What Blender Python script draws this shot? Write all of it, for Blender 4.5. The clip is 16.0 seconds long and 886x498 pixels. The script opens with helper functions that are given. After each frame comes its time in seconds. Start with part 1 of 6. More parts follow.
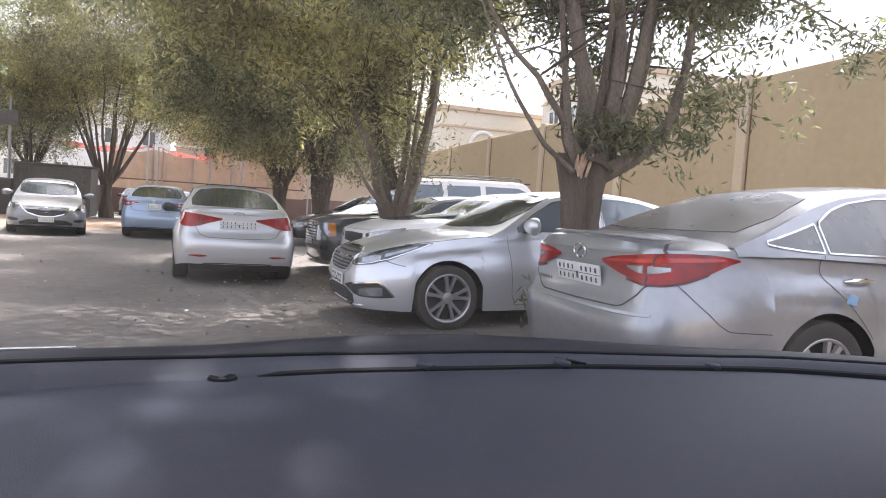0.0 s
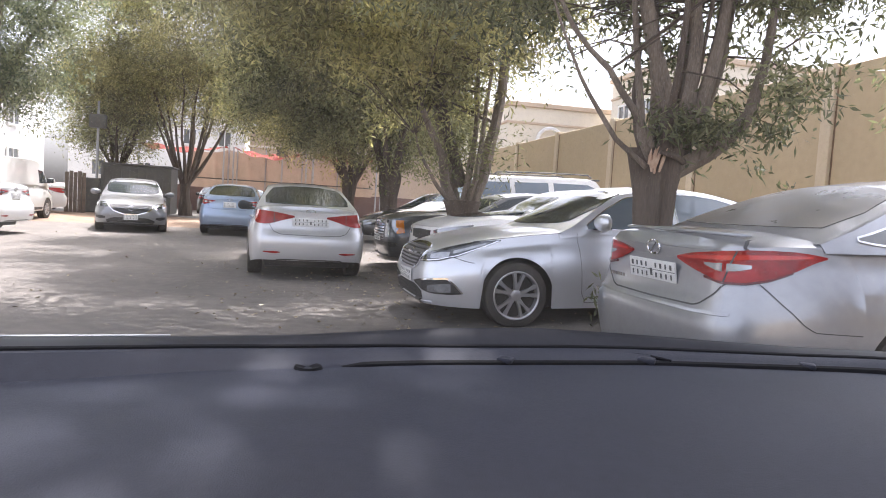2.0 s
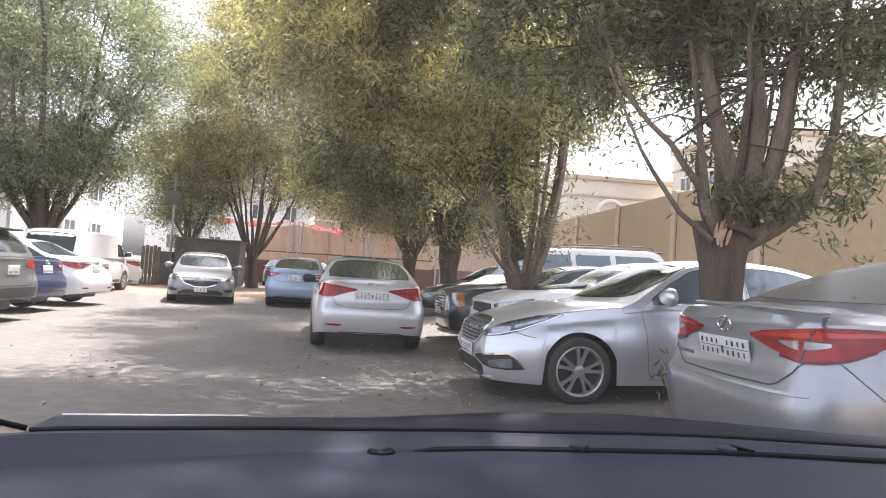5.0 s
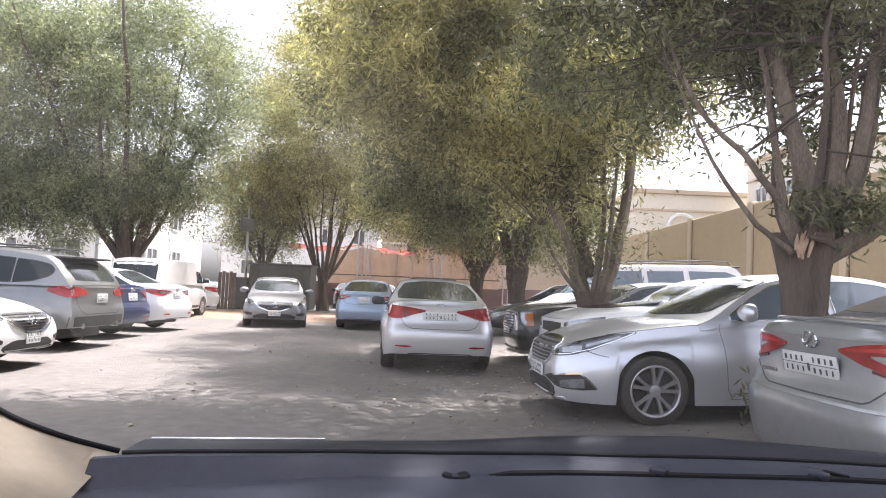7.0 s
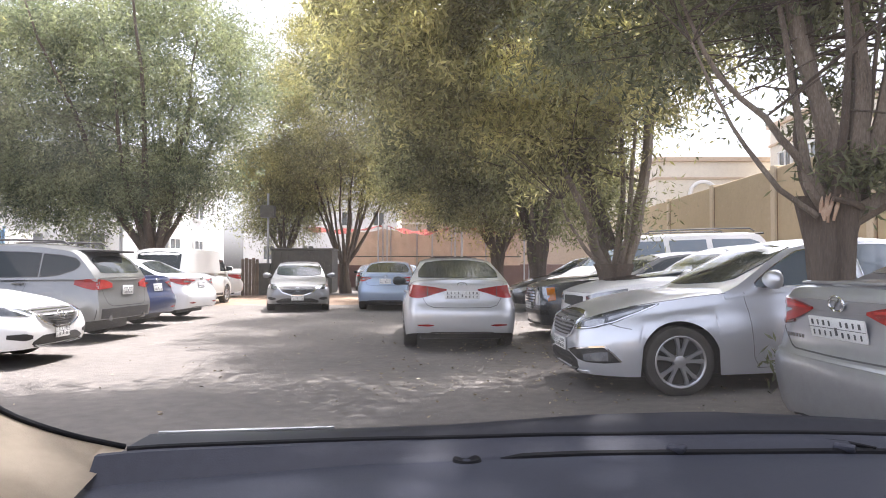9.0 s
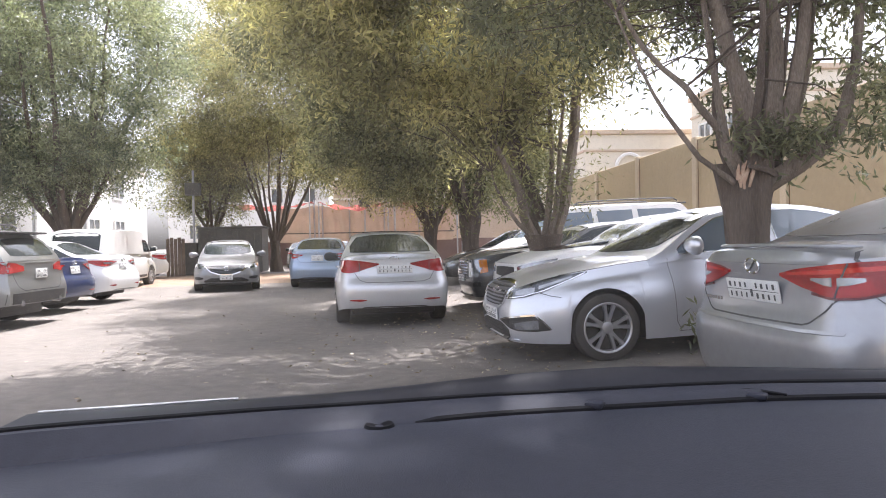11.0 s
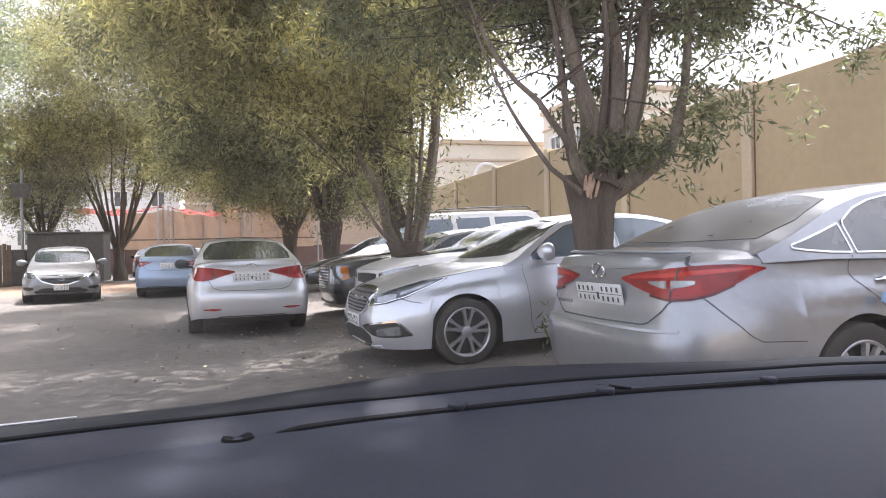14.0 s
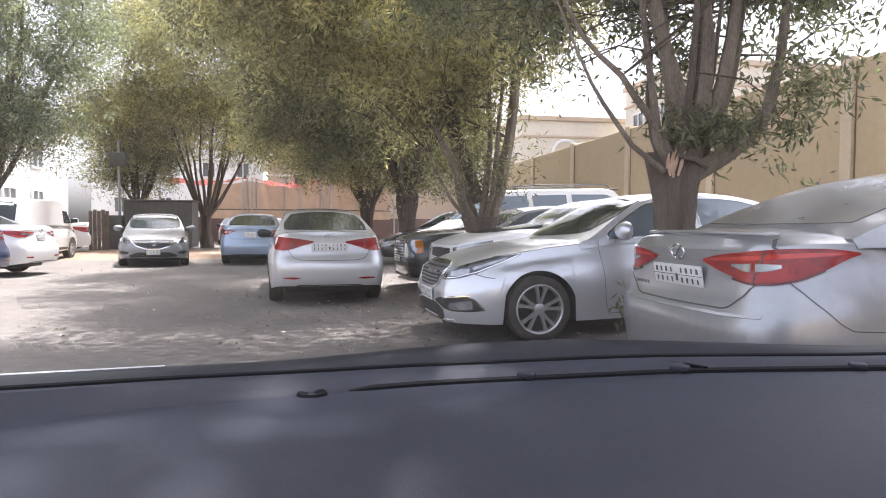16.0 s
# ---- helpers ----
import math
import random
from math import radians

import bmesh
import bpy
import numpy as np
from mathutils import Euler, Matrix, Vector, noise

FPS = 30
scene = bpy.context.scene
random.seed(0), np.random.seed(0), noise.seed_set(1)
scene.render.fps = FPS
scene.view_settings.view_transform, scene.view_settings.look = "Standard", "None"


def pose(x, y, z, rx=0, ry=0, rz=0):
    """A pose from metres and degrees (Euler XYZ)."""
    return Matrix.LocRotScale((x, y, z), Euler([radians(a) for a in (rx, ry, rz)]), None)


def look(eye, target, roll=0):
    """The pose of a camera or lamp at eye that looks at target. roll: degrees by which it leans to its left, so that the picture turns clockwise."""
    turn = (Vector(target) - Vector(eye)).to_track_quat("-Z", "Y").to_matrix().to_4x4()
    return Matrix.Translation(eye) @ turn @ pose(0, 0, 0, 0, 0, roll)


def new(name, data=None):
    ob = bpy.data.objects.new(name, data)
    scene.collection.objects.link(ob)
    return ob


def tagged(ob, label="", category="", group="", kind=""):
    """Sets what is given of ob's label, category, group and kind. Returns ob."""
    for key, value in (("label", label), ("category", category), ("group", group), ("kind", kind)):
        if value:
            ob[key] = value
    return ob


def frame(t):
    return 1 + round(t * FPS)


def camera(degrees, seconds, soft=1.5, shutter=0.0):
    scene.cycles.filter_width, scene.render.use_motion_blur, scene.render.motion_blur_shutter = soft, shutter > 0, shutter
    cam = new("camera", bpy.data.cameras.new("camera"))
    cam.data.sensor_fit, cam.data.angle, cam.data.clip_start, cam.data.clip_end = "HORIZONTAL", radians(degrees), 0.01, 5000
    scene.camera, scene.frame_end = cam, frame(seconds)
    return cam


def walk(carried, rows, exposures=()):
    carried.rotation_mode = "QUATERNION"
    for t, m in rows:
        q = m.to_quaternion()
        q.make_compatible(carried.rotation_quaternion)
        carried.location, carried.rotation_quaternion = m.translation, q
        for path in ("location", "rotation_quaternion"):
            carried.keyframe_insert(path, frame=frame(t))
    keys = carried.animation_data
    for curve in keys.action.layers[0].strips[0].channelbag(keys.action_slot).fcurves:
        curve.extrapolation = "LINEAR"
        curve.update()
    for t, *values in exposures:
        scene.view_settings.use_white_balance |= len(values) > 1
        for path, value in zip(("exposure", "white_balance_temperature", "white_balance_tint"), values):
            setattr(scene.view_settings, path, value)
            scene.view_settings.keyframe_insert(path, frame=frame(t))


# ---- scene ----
cam = camera(66.2, 16.0, 1.0)
PATH = [
    (0, (-0.048, -0.006, 1.232), (0.557, 1.898, 1.124), 3.8),
    (0.5, (-0.048, 0.001, 1.227), (0.653, 1.868, 1.079), 2.6),
    (1, (-0.056, 0.004, 1.225), (0.518, 1.915, 1.088), 2.4),
    (1.5, (-0.065, 0.007, 1.225), (0.414, 1.944, 1.087), 3.0),
    (2, (-0.068, 0.005, 1.223), (0.35, 1.957, 1.095), 3.6),
    (2.5, (-0.074, -0.002, 1.227), (0.262, 1.967, 1.12), 3.5),
    (3, (-0.077, 0.008, 1.226), (0.221, 1.982, 1.113), 4.2),
    (3.5, (-0.077, 0.008, 1.226), (0.213, 1.984, 1.128), 3.8),
    (4, (-0.084, -0.008, 1.239), (0.175, 1.975, 1.29), 3.5),
    (6.5, (-0.092, -0.005, 1.24), (0.101, 1.983, 1.334), 3.6),
    (7, (-0.094, -0.011, 1.243), (-0.058, 1.985, 1.364), 2.4),
    (7.5, (-0.097, -0.009, 1.24), (-0.172, 1.986, 1.354), 2.0),
    (8, (-0.096, 0.002, 1.235), (-0.258, 1.994, 1.321), 1.3),
    (8.5, (-0.089, 0.008, 1.23), (-0.315, 1.995, 1.27), 1.0),
    (9, (-0.068, 0.017, 1.248), (-0.091, 2.016, 1.304), 0.1),
    (9.2, (-0.069, 0.029, 1.261), (0.023, 2.025, 1.351), 0.5),
    (11.3, (-0.032, 0.068, 1.22), (0.174, 2.057, 1.192), -2.0),
    (11.5, (-0.033, 0.067, 1.221), (0.26, 2.045, 1.196), -1.9),
    (12, (-0.037, 0.07, 1.218), (0.288, 2.044, 1.192), -1.8),
    (12.5, (-0.036, 0.069, 1.223), (0.509, 1.992, 1.28), -2.0),
    (13, (-0.04, 0.073, 1.223), (0.634, 1.955, 1.281), -1.6),
    (13.5, (-0.041, 0.07, 1.221), (0.684, 1.933, 1.271), -1.2),
    (14, (-0.037, 0.071, 1.219), (0.532, 1.988, 1.212), -1.2),
    (14.5, (-0.038, 0.069, 1.212), (0.412, 2.017, 1.166), -0.7),
    (15, (-0.036, 0.071, 1.209), (0.372, 2.028, 1.161), -0.1),
    (15.5, (-0.036, 0.073, 1.208), (0.341, 2.036, 1.141), 0.2),
    (16, (-0.036, 0.07, 1.207), (0.32, 2.037, 1.132), 0.4),
]
walk(cam, [(t, look(eye, target, roll)) for t, eye, target, roll in PATH], [(0, 1.22, 6120, 17), (16, 1.22, 6120, 17)])

from mathutils.bvhtree import BVHTree

# ---- world, sun and exposure ----
SUN_EL, SUN_AZ = 69.0, 55.0          # height; direction towards the sun, from +X anticlockwise
sun = new("sun", bpy.data.lights.new("sun", "SUN"))
sun.data.energy, sun.data.angle, sun.data.color = 4.7, radians(0.6), (1.0, 0.965, 0.92)
sx, sy, sz = (math.cos(radians(SUN_EL)) * math.cos(radians(SUN_AZ)), math.cos(radians(SUN_EL)) * math.sin(radians(SUN_AZ)), math.sin(radians(SUN_EL)))
sun.matrix_world = look((sx * 60, sy * 60, sz * 60), (0, 0, 0))
world = bpy.data.worlds.new("sky")
scene.world = world
world.use_nodes = True
wn = world.node_tree
sky = wn.nodes.new("ShaderNodeTexSky")
sky.sky_type, sky.sun_disc = "NISHITA", False
sky.sun_elevation, sky.sun_rotation = radians(SUN_EL), radians(90 - SUN_AZ)
sky.air_density, sky.dust_density, sky.ozone_density = 1.0, 5.0, 0.6
pale = wn.nodes.new("ShaderNodeHueSaturation")          # milky, dusty air
pale.inputs["Saturation"].default_value, pale.inputs["Value"].default_value = 0.35, 1.5
wn.links.new(sky.outputs[0], pale.inputs["Color"])
wn.links.new(pale.outputs[0], wn.nodes["Background"].inputs[0])
wn.nodes["Background"].inputs[1].default_value = 0.15


# ---- materials ----
def mat(name, color, rough=0.6, metal=0.0, var=0.0, scale=3.0, bump=0.0, bscale=60.0, coat=0.0, dust=0.0, spec=0.5, color2=None, stretch=None):
    """A surface with variation at two scales, fine relief, and settled dust on what faces up."""
    m = bpy.data.materials.new(name)
    m.use_nodes = True
    t = m.node_tree
    b = t.nodes["Principled BSDF"]
    b.inputs["Base Color"].default_value = (*color, 1)
    b.inputs["Roughness"].default_value = rough
    b.inputs["Metallic"].default_value = metal
    b.inputs["Coat Weight"].default_value = coat
    b.inputs["Coat Roughness"].default_value = 0.06
    b.inputs["Specular IOR Level"].default_value = spec
    co = t.nodes.new("ShaderNodeTexCoord")
    at_ = co.outputs["Object"]
    if stretch:
        mp = t.nodes.new("ShaderNodeMapping")
        mp.inputs["Scale"].default_value = stretch
        t.links.new(at_, mp.inputs[0])
        at_ = mp.outputs[0]
    last = None
    if var or color2:
        n1 = t.nodes.new("ShaderNodeTexNoise")
        n1.inputs["Scale"].default_value, n1.inputs["Detail"].default_value = scale, 6
        n2 = t.nodes.new("ShaderNodeTexNoise")
        n2.inputs["Scale"].default_value, n2.inputs["Detail"].default_value = scale * 14, 4
        for n in (n1, n2):
            t.links.new(at_, n.inputs["Vector"])
        ad = t.nodes.new("ShaderNodeMath")
        ad.operation = "MULTIPLY_ADD"
        ad.inputs[1].default_value = 0.45
        t.links.new(n2.outputs[0], ad.inputs[0])
        sc = t.nodes.new("ShaderNodeMath")
        sc.operation = "MULTIPLY"
        sc.inputs[1].default_value = 0.55
        t.links.new(n1.outputs[0], sc.inputs[0])
        t.links.new(sc.outputs[0], ad.inputs[2])
        mr = t.nodes.new("ShaderNodeMapRange")
        mr.inputs[1].default_value, mr.inputs[2].default_value = 0.36, 0.64
        t.links.new(ad.outputs[0], mr.inputs[0])
        mx = t.nodes.new("ShaderNodeMix")
        mx.data_type = "RGBA"
        c2 = color2 or tuple(min(1, c * (1 + var)) for c in color)
        c1 = color if color2 else tuple(c * (1 - var) for c in color)
        mx.inputs[6].default_value, mx.inputs[7].default_value = (*c1, 1), (*c2, 1)
        t.links.new(mr.outputs[0], mx.inputs[0])
        last = mx.outputs[2]
        t.links.new(last, b.inputs["Base Color"])
    if dust:
        ge = t.nodes.new("ShaderNodeNewGeometry")
        sp = t.nodes.new("ShaderNodeSeparateXYZ")
        t.links.new(ge.outputs["Normal"], sp.inputs[0])
        nd = t.nodes.new("ShaderNodeTexNoise")
        nd.inputs["Scale"].default_value, nd.inputs["Detail"].default_value = 4.0, 8
        t.links.new(co.outputs["Object"], nd.inputs["Vector"])
        mr2 = t.nodes.new("ShaderNodeMapRange")
        mr2.inputs[1].default_value, mr2.inputs[2].default_value = 0.05, 1.0
        mr2.inputs[3].default_value, mr2.inputs[4].default_value = dust * 0.35, dust
        t.links.new(sp.outputs[2], mr2.inputs[0])
        mu = t.nodes.new("ShaderNodeMath")
        mu.operation = "MULTIPLY"
        t.links.new(mr2.outputs[0], mu.inputs[0])
        mr3 = t.nodes.new("ShaderNodeMapRange")
        mr3.inputs[1].default_value, mr3.inputs[2].default_value, mr3.inputs[3].default_value, mr3.inputs[4].default_value = 0.3, 0.7, 0.45, 1.25
        t.links.new(nd.outputs[0], mr3.inputs[0])
        t.links.new(mr3.outputs[0], mu.inputs[1])
        mx2 = t.nodes.new("ShaderNodeMix")
        mx2.data_type = "RGBA"
        mx2.inputs[6].default_value = (*color, 1)
        mx2.inputs[7].default_value = (0.42, 0.37, 0.30, 1)
        if last:
            t.links.new(last, mx2.inputs[6])
        t.links.new(mu.outputs[0], mx2.inputs[0])
        t.links.new(mx2.outputs[2], b.inputs["Base Color"])
        mr4 = t.nodes.new("ShaderNodeMapRange")
        mr4.inputs[3].default_value, mr4.inputs[4].default_value = rough, 0.75
        t.links.new(mu.outputs[0], mr4.inputs[0])
        t.links.new(mr4.outputs[0], b.inputs["Roughness"])
        mc = t.nodes.new("ShaderNodeMapRange")
        mc.inputs[3].default_value, mc.inputs[4].default_value = coat, 0.0
        t.links.new(mu.outputs[0], mc.inputs[0])
        t.links.new(mc.outputs[0], b.inputs["Coat Weight"])
        mm = t.nodes.new("ShaderNodeMapRange")
        mm.inputs[3].default_value, mm.inputs[4].default_value = metal, 0.0
        t.links.new(mu.outputs[0], mm.inputs[0])
        t.links.new(mm.outputs[0], b.inputs["Metallic"])
    if bump:
        nb = t.nodes.new("ShaderNodeTexNoise")
        nb.inputs["Scale"].default_value, nb.inputs["Detail"].default_value = bscale, 5
        t.links.new(at_, nb.inputs["Vector"])
        bp = t.nodes.new("ShaderNodeBump")
        bp.inputs["Strength"].default_value, bp.inputs["Distance"].default_value = bump, 0.02
        t.links.new(nb.outputs[0], bp.inputs["Height"])
        t.links.new(bp.outputs[0], b.inputs["Normal"])
    return m


def paint(name, color, metal=0.55, dust=0.18):
    return mat(name, color, rough=0.32, metal=metal, var=0.03, scale=2.0, coat=0.9, dust=dust)


M_SILVER = paint("silver_paint", (0.66, 0.67, 0.69), 0.6)
# silver-grey, darkened in the paint to stand for partial tree shade
M_SILVER_SHADED = paint("shaded_silver_paint", (0.24, 0.245, 0.255), 0.6, 0.14)
M_SILVER_COOL = paint("cool_silver_paint", (0.74, 0.76, 0.80), 0.70, 0.10)
M_SILVER_DUSTY = mat("dusty_silver_paint", (0.36, 0.37, 0.39), rough=0.28, metal=0.66, var=0.07, scale=1.3, coat=0.8, dust=0.16)
M_GREY = paint("grey_paint", (0.22, 0.225, 0.225), 0.7, 0.14)
M_WHITE = paint("white_paint", (0.80, 0.80, 0.79), 0.0, 0.08)
M_WHITE_OLD = paint("old_white_paint", (0.66, 0.66, 0.63), 0.0, 0.35)
M_BLUE_PALE = paint("pale_blue_paint", (0.33, 0.42, 0.56), 0.6, 0.15)
M_BLUE = paint("blue_paint", (0.016, 0.032, 0.11), 0.4, 0.06)
M_CHARCOAL = paint("charcoal_paint", (0.045, 0.05, 0.055), 0.3, 0.22)
M_BLACK = paint("black_paint", (0.012, 0.012, 0.014), 0.2, 0.12)
M_GLASS = mat("tinted_glass", (0.022, 0.028, 0.030), rough=0.03, spec=0.32, dust=0.02)
M_GLASS_DUSTY = mat("dusty_glass", (0.09, 0.09, 0.085), rough=0.12, spec=0.8, dust=0.45)
M_GLASS_HAZE = mat("hazy_glass", (0.10, 0.115, 0.125), rough=0.12, spec=1.0, dust=0.4)
M_GLASS_PALE = mat("pale_glass", (0.11, 0.15, 0.19), rough=0.04, spec=1.0, dust=0.15)
M_RED = mat("red_lens", (0.30, 0.018, 0.016), rough=0.12, coat=0.35, var=0.45, scale=7, spec=0.35)
M_RED_BRIGHT = mat("bright_red_lens", (0.55, 0.035, 0.025), rough=0.12, coat=0.5, var=0.2, scale=9)
M_RED_DARK = mat("dark_red_lens", (0.10, 0.012, 0.012), rough=0.15, coat=0.4, var=0.2, scale=9)
M_CLEAR = mat("clear_lens", (0.36, 0.37, 0.385), rough=0.08, metal=0.6, coat=1.0, var=0.35, scale=14)
M_LAMPDARK = mat("headlamp_glass", (0.07, 0.075, 0.08), rough=0.06, metal=0.3, coat=1.0, var=0.5, scale=11)
M_AMBER = mat("amber_lens", (0.65, 0.20, 0.02), rough=0.12, coat=1.0)
M_CHROME = mat("chrome", (0.75, 0.75, 0.76), rough=0.10, metal=1.0)
M_TRIM = mat("black_plastic", (0.02, 0.02, 0.021), rough=0.55, var=0.2, scale=8, dust=0.12)
M_SEAM = mat("panel_gap", (0.075, 0.075, 0.077), rough=0.8)
M_TYRE = mat("rubber", (0.022, 0.021, 0.02), rough=0.85, var=0.3, scale=8, dust=0.25)
M_ALLOY = mat("alloy", (0.50, 0.50, 0.51), rough=0.3, metal=0.85, dust=0.2)
M_SLAT = mat("satin_grille", (0.20, 0.20, 0.21), rough=0.3, metal=0.7, dust=0.1)
M_PLATE = mat("plate_white", (0.72, 0.72, 0.70), rough=0.45, var=0.06, scale=20)
M_INK = mat("plate_ink", (0.09, 0.09, 0.09), rough=0.6)
M_ASPHALT = mat("asphalt", (0.128, 0.114, 0.099), rough=0.93, color2=(0.200, 0.178, 0.153), scale=0.5, bump=0.5, bscale=140)
M_DIRT = mat("dry_earth", (0.23, 0.15, 0.10), rough=0.95, color2=(0.36, 0.26, 0.18), scale=1.6, bump=0.8, bscale=40)
M_WALL = mat("sand_plaster", (0.46, 0.365, 0.235), rough=0.9, var=0.07, scale=0.5, bump=0.25, bscale=70)
M_WALL_PILLAR = mat("pale_sand_plaster", (0.56, 0.47, 0.34), rough=0.9, var=0.08, scale=1.0, bump=0.2, bscale=70)
M_STRIP_BROWN = mat("dark_brown_strip", (0.20, 0.13, 0.08), rough=0.95, var=0.3, scale=8)
M_CREAM = mat("cream_render", (0.72, 0.66, 0.55), rough=0.9, var=0.06, scale=0.4)
M_PEACH = mat("peach_render", (0.55, 0.44, 0.33), rough=0.9, var=0.08, scale=0.5)
M_HOUSEWHITE = mat("white_render", (0.80, 0.79, 0.76), rough=0.9, var=0.06, scale=0.4)
M_BROWN = mat("brown_cladding", (0.17, 0.115, 0.10), rough=0.85, var=0.15, scale=1.0)
M_BOX = mat("grey_sheet_metal", (0.075, 0.078, 0.075), rough=0.6, var=0.2, scale=1.2, dust=0.3)
M_STEEL = mat("galvanised_steel", (0.42, 0.43, 0.44), rough=0.5, metal=0.5, var=0.15, scale=3)
M_WOOD = mat("weathered_boards", (0.17, 0.13, 0.10), rough=0.9, var=0.3, scale=3, bump=0.4, bscale=30)
M_BLUEPANEL = mat("blue_panel", (0.30, 0.48, 0.68), rough=0.6, var=0.1, scale=1)
M_TENT_RED = mat("red_awning_cloth", (0.30, 0.055, 0.035), rough=0.85, var=0.2, scale=2)
M_TENT_TAN = mat("tan_awning_cloth", (0.50, 0.41, 0.33), rough=0.9, var=0.1, scale=2)
M_BARK = mat("bark", (0.095, 0.075, 0.06), rough=0.95, color2=(0.165, 0.130, 0.102), scale=6, bump=1.0, bscale=26, stretch=(1, 1, 0.16))
# bark for the limbs, lightened in colour as if sunlit
M_BARK_SUNLIT = mat("sunlit_limb_bark", (0.12, 0.095, 0.075), rough=0.95, color2=(0.29, 0.24, 0.19), scale=7, bump=0.8, bscale=30, stretch=(1, 1, 0.2))
M_CUTWOOD = mat("torn_wood", (0.42, 0.26, 0.17), rough=0.9, color2=(0.62, 0.46, 0.33), scale=14, bump=0.6, bscale=60)
M_DASH = mat("dash_vinyl", (0.033, 0.036, 0.051), rough=0.55, var=0.10, scale=5, bump=0.12, bscale=500, spec=0.35)
M_DASHBLACK = mat("black_rubber_seal", (0.010, 0.010, 0.012), rough=0.65, spec=0.15, bump=0.05, bscale=300)
M_COWL = mat("cowl_plastic", (0.016, 0.017, 0.024), rough=0.5, var=0.15, scale=6, spec=0.35)
M_BEIGE = mat("beige_trim_cloth", (0.50, 0.43, 0.33), rough=0.9, var=0.06, scale=6, bump=0.2, bscale=500)


def leaf_mat(name, c1, c2, trans):
    m = bpy.data.materials.new(name)
    m.use_nodes = True
    t = m.node_tree
    b = t.nodes["Principled BSDF"]
    ge = t.nodes.new("ShaderNodeNewGeometry")
    cr = t.nodes.new("ShaderNodeValToRGB")
    cr.color_ramp.elements[0].color, cr.color_ramp.elements[1].color = (*[q * 0.55 for q in c1], 1), (*[q * 1.7 for q in c1], 1)
    t.links.new(ge.outputs["Random Per Island"], cr.inputs[0])
    c3 = t.nodes.new("ShaderNodeValToRGB")
    c3.color_ramp.elements[0].color, c3.color_ramp.elements[1].color = (*[q * 0.45 for q in c2], 1), (*[q * 1.5 for q in c2], 1)
    t.links.new(ge.outputs["Random Per Island"], c3.inputs[0])
    co, nz, mr, bl = t.nodes.new("ShaderNodeTexCoord"), t.nodes.new("ShaderNodeTexNoise"), t.nodes.new("ShaderNodeMapRange"), t.nodes.new("ShaderNodeMix")
    nz.inputs["Scale"].default_value, nz.inputs["Detail"].default_value = 0.9, 3          # yellower boughs, brightened in colour to stand for sunlit clumps
    mr.inputs[1].default_value, mr.inputs[2].default_value = 0.40, 0.64
    bl.data_type = "RGBA"
    t.links.new(co.outputs["Object"], nz.inputs["Vector"])
    t.links.new(nz.outputs[0], mr.inputs[0])
    t.links.new(mr.outputs[0], bl.inputs[0])
    t.links.new(cr.outputs[0], bl.inputs[6])
    t.links.new(c3.outputs[0], bl.inputs[7])
    cr = bl
    t.links.new(cr.outputs[2], b.inputs["Base Color"])
    b.inputs["Roughness"].default_value = 0.42
    tr = t.nodes.new("ShaderNodeBsdfTranslucent")
    br = t.nodes.new("ShaderNodeMix")
    br.data_type, br.blend_type = "RGBA", "MULTIPLY"
    br.inputs[0].default_value = 1
    br.inputs[7].default_value = (1.15, 1.22, 0.80, 1)
    t.links.new(cr.outputs[2], br.inputs[6])
    t.links.new(br.outputs[2], tr.inputs[0])
    mx = t.nodes.new("ShaderNodeMixShader")
    mx.inputs[0].default_value = trans
    t.links.new(b.outputs[0], mx.inputs[1])
    t.links.new(tr.outputs[0], mx.inputs[2])
    t.links.new(mx.outputs[0], t.nodes["Material Output"].inputs[0])
    return m


M_LEAF = leaf_mat("leaf_green", (0.140, 0.140, 0.082), (0.345, 0.325, 0.180), 0.48)
M_LEAF_OLIVE = leaf_mat("leaf_olive", (0.190, 0.176, 0.098), (0.500, 0.445, 0.225), 0.50)
M_LEAF_COOL = leaf_mat("leaf_cool_green", (0.130, 0.148, 0.104), (0.330, 0.335, 0.210), 0.48)
M_LEAF_NEAR = leaf_mat("leaf_grey_green", (0.125, 0.130, 0.082), (0.265, 0.262, 0.160), 0.42)
M_LITTER = leaf_mat("dry_leaf", (0.20, 0.15, 0.09), (0.42, 0.36, 0.25), 0.0)


# ---- mesh helpers ----
def to_mesh(name, bm, material, smooth=True):
    bmesh.ops.recalc_face_normals(bm, faces=bm.faces)
    me = bpy.data.meshes.new(name)
    bm.to_mesh(me)
    bm.free()
    me.materials.append(material)
    if smooth:
        for p in me.polygons:
            p.use_smooth = True
        me.set_sharp_from_angle(angle=radians(38))
    return me


def part(name, bm, material, parent, label="", smooth=True):
    ob = new(name, to_mesh(name, bm, material, smooth))
    ob.parent = parent
    if label:
        tagged(ob, label)
    return ob


def thing(name, bm, material, label, category, group="", kind="", smooth=True):
    return tagged(new(name, to_mesh(name, bm, material, smooth)), label, category, group, kind)


def empty(name, m, label, category, group=""):
    ob = tagged(new(name), label, category, group)
    ob.matrix_basis = m
    return ob


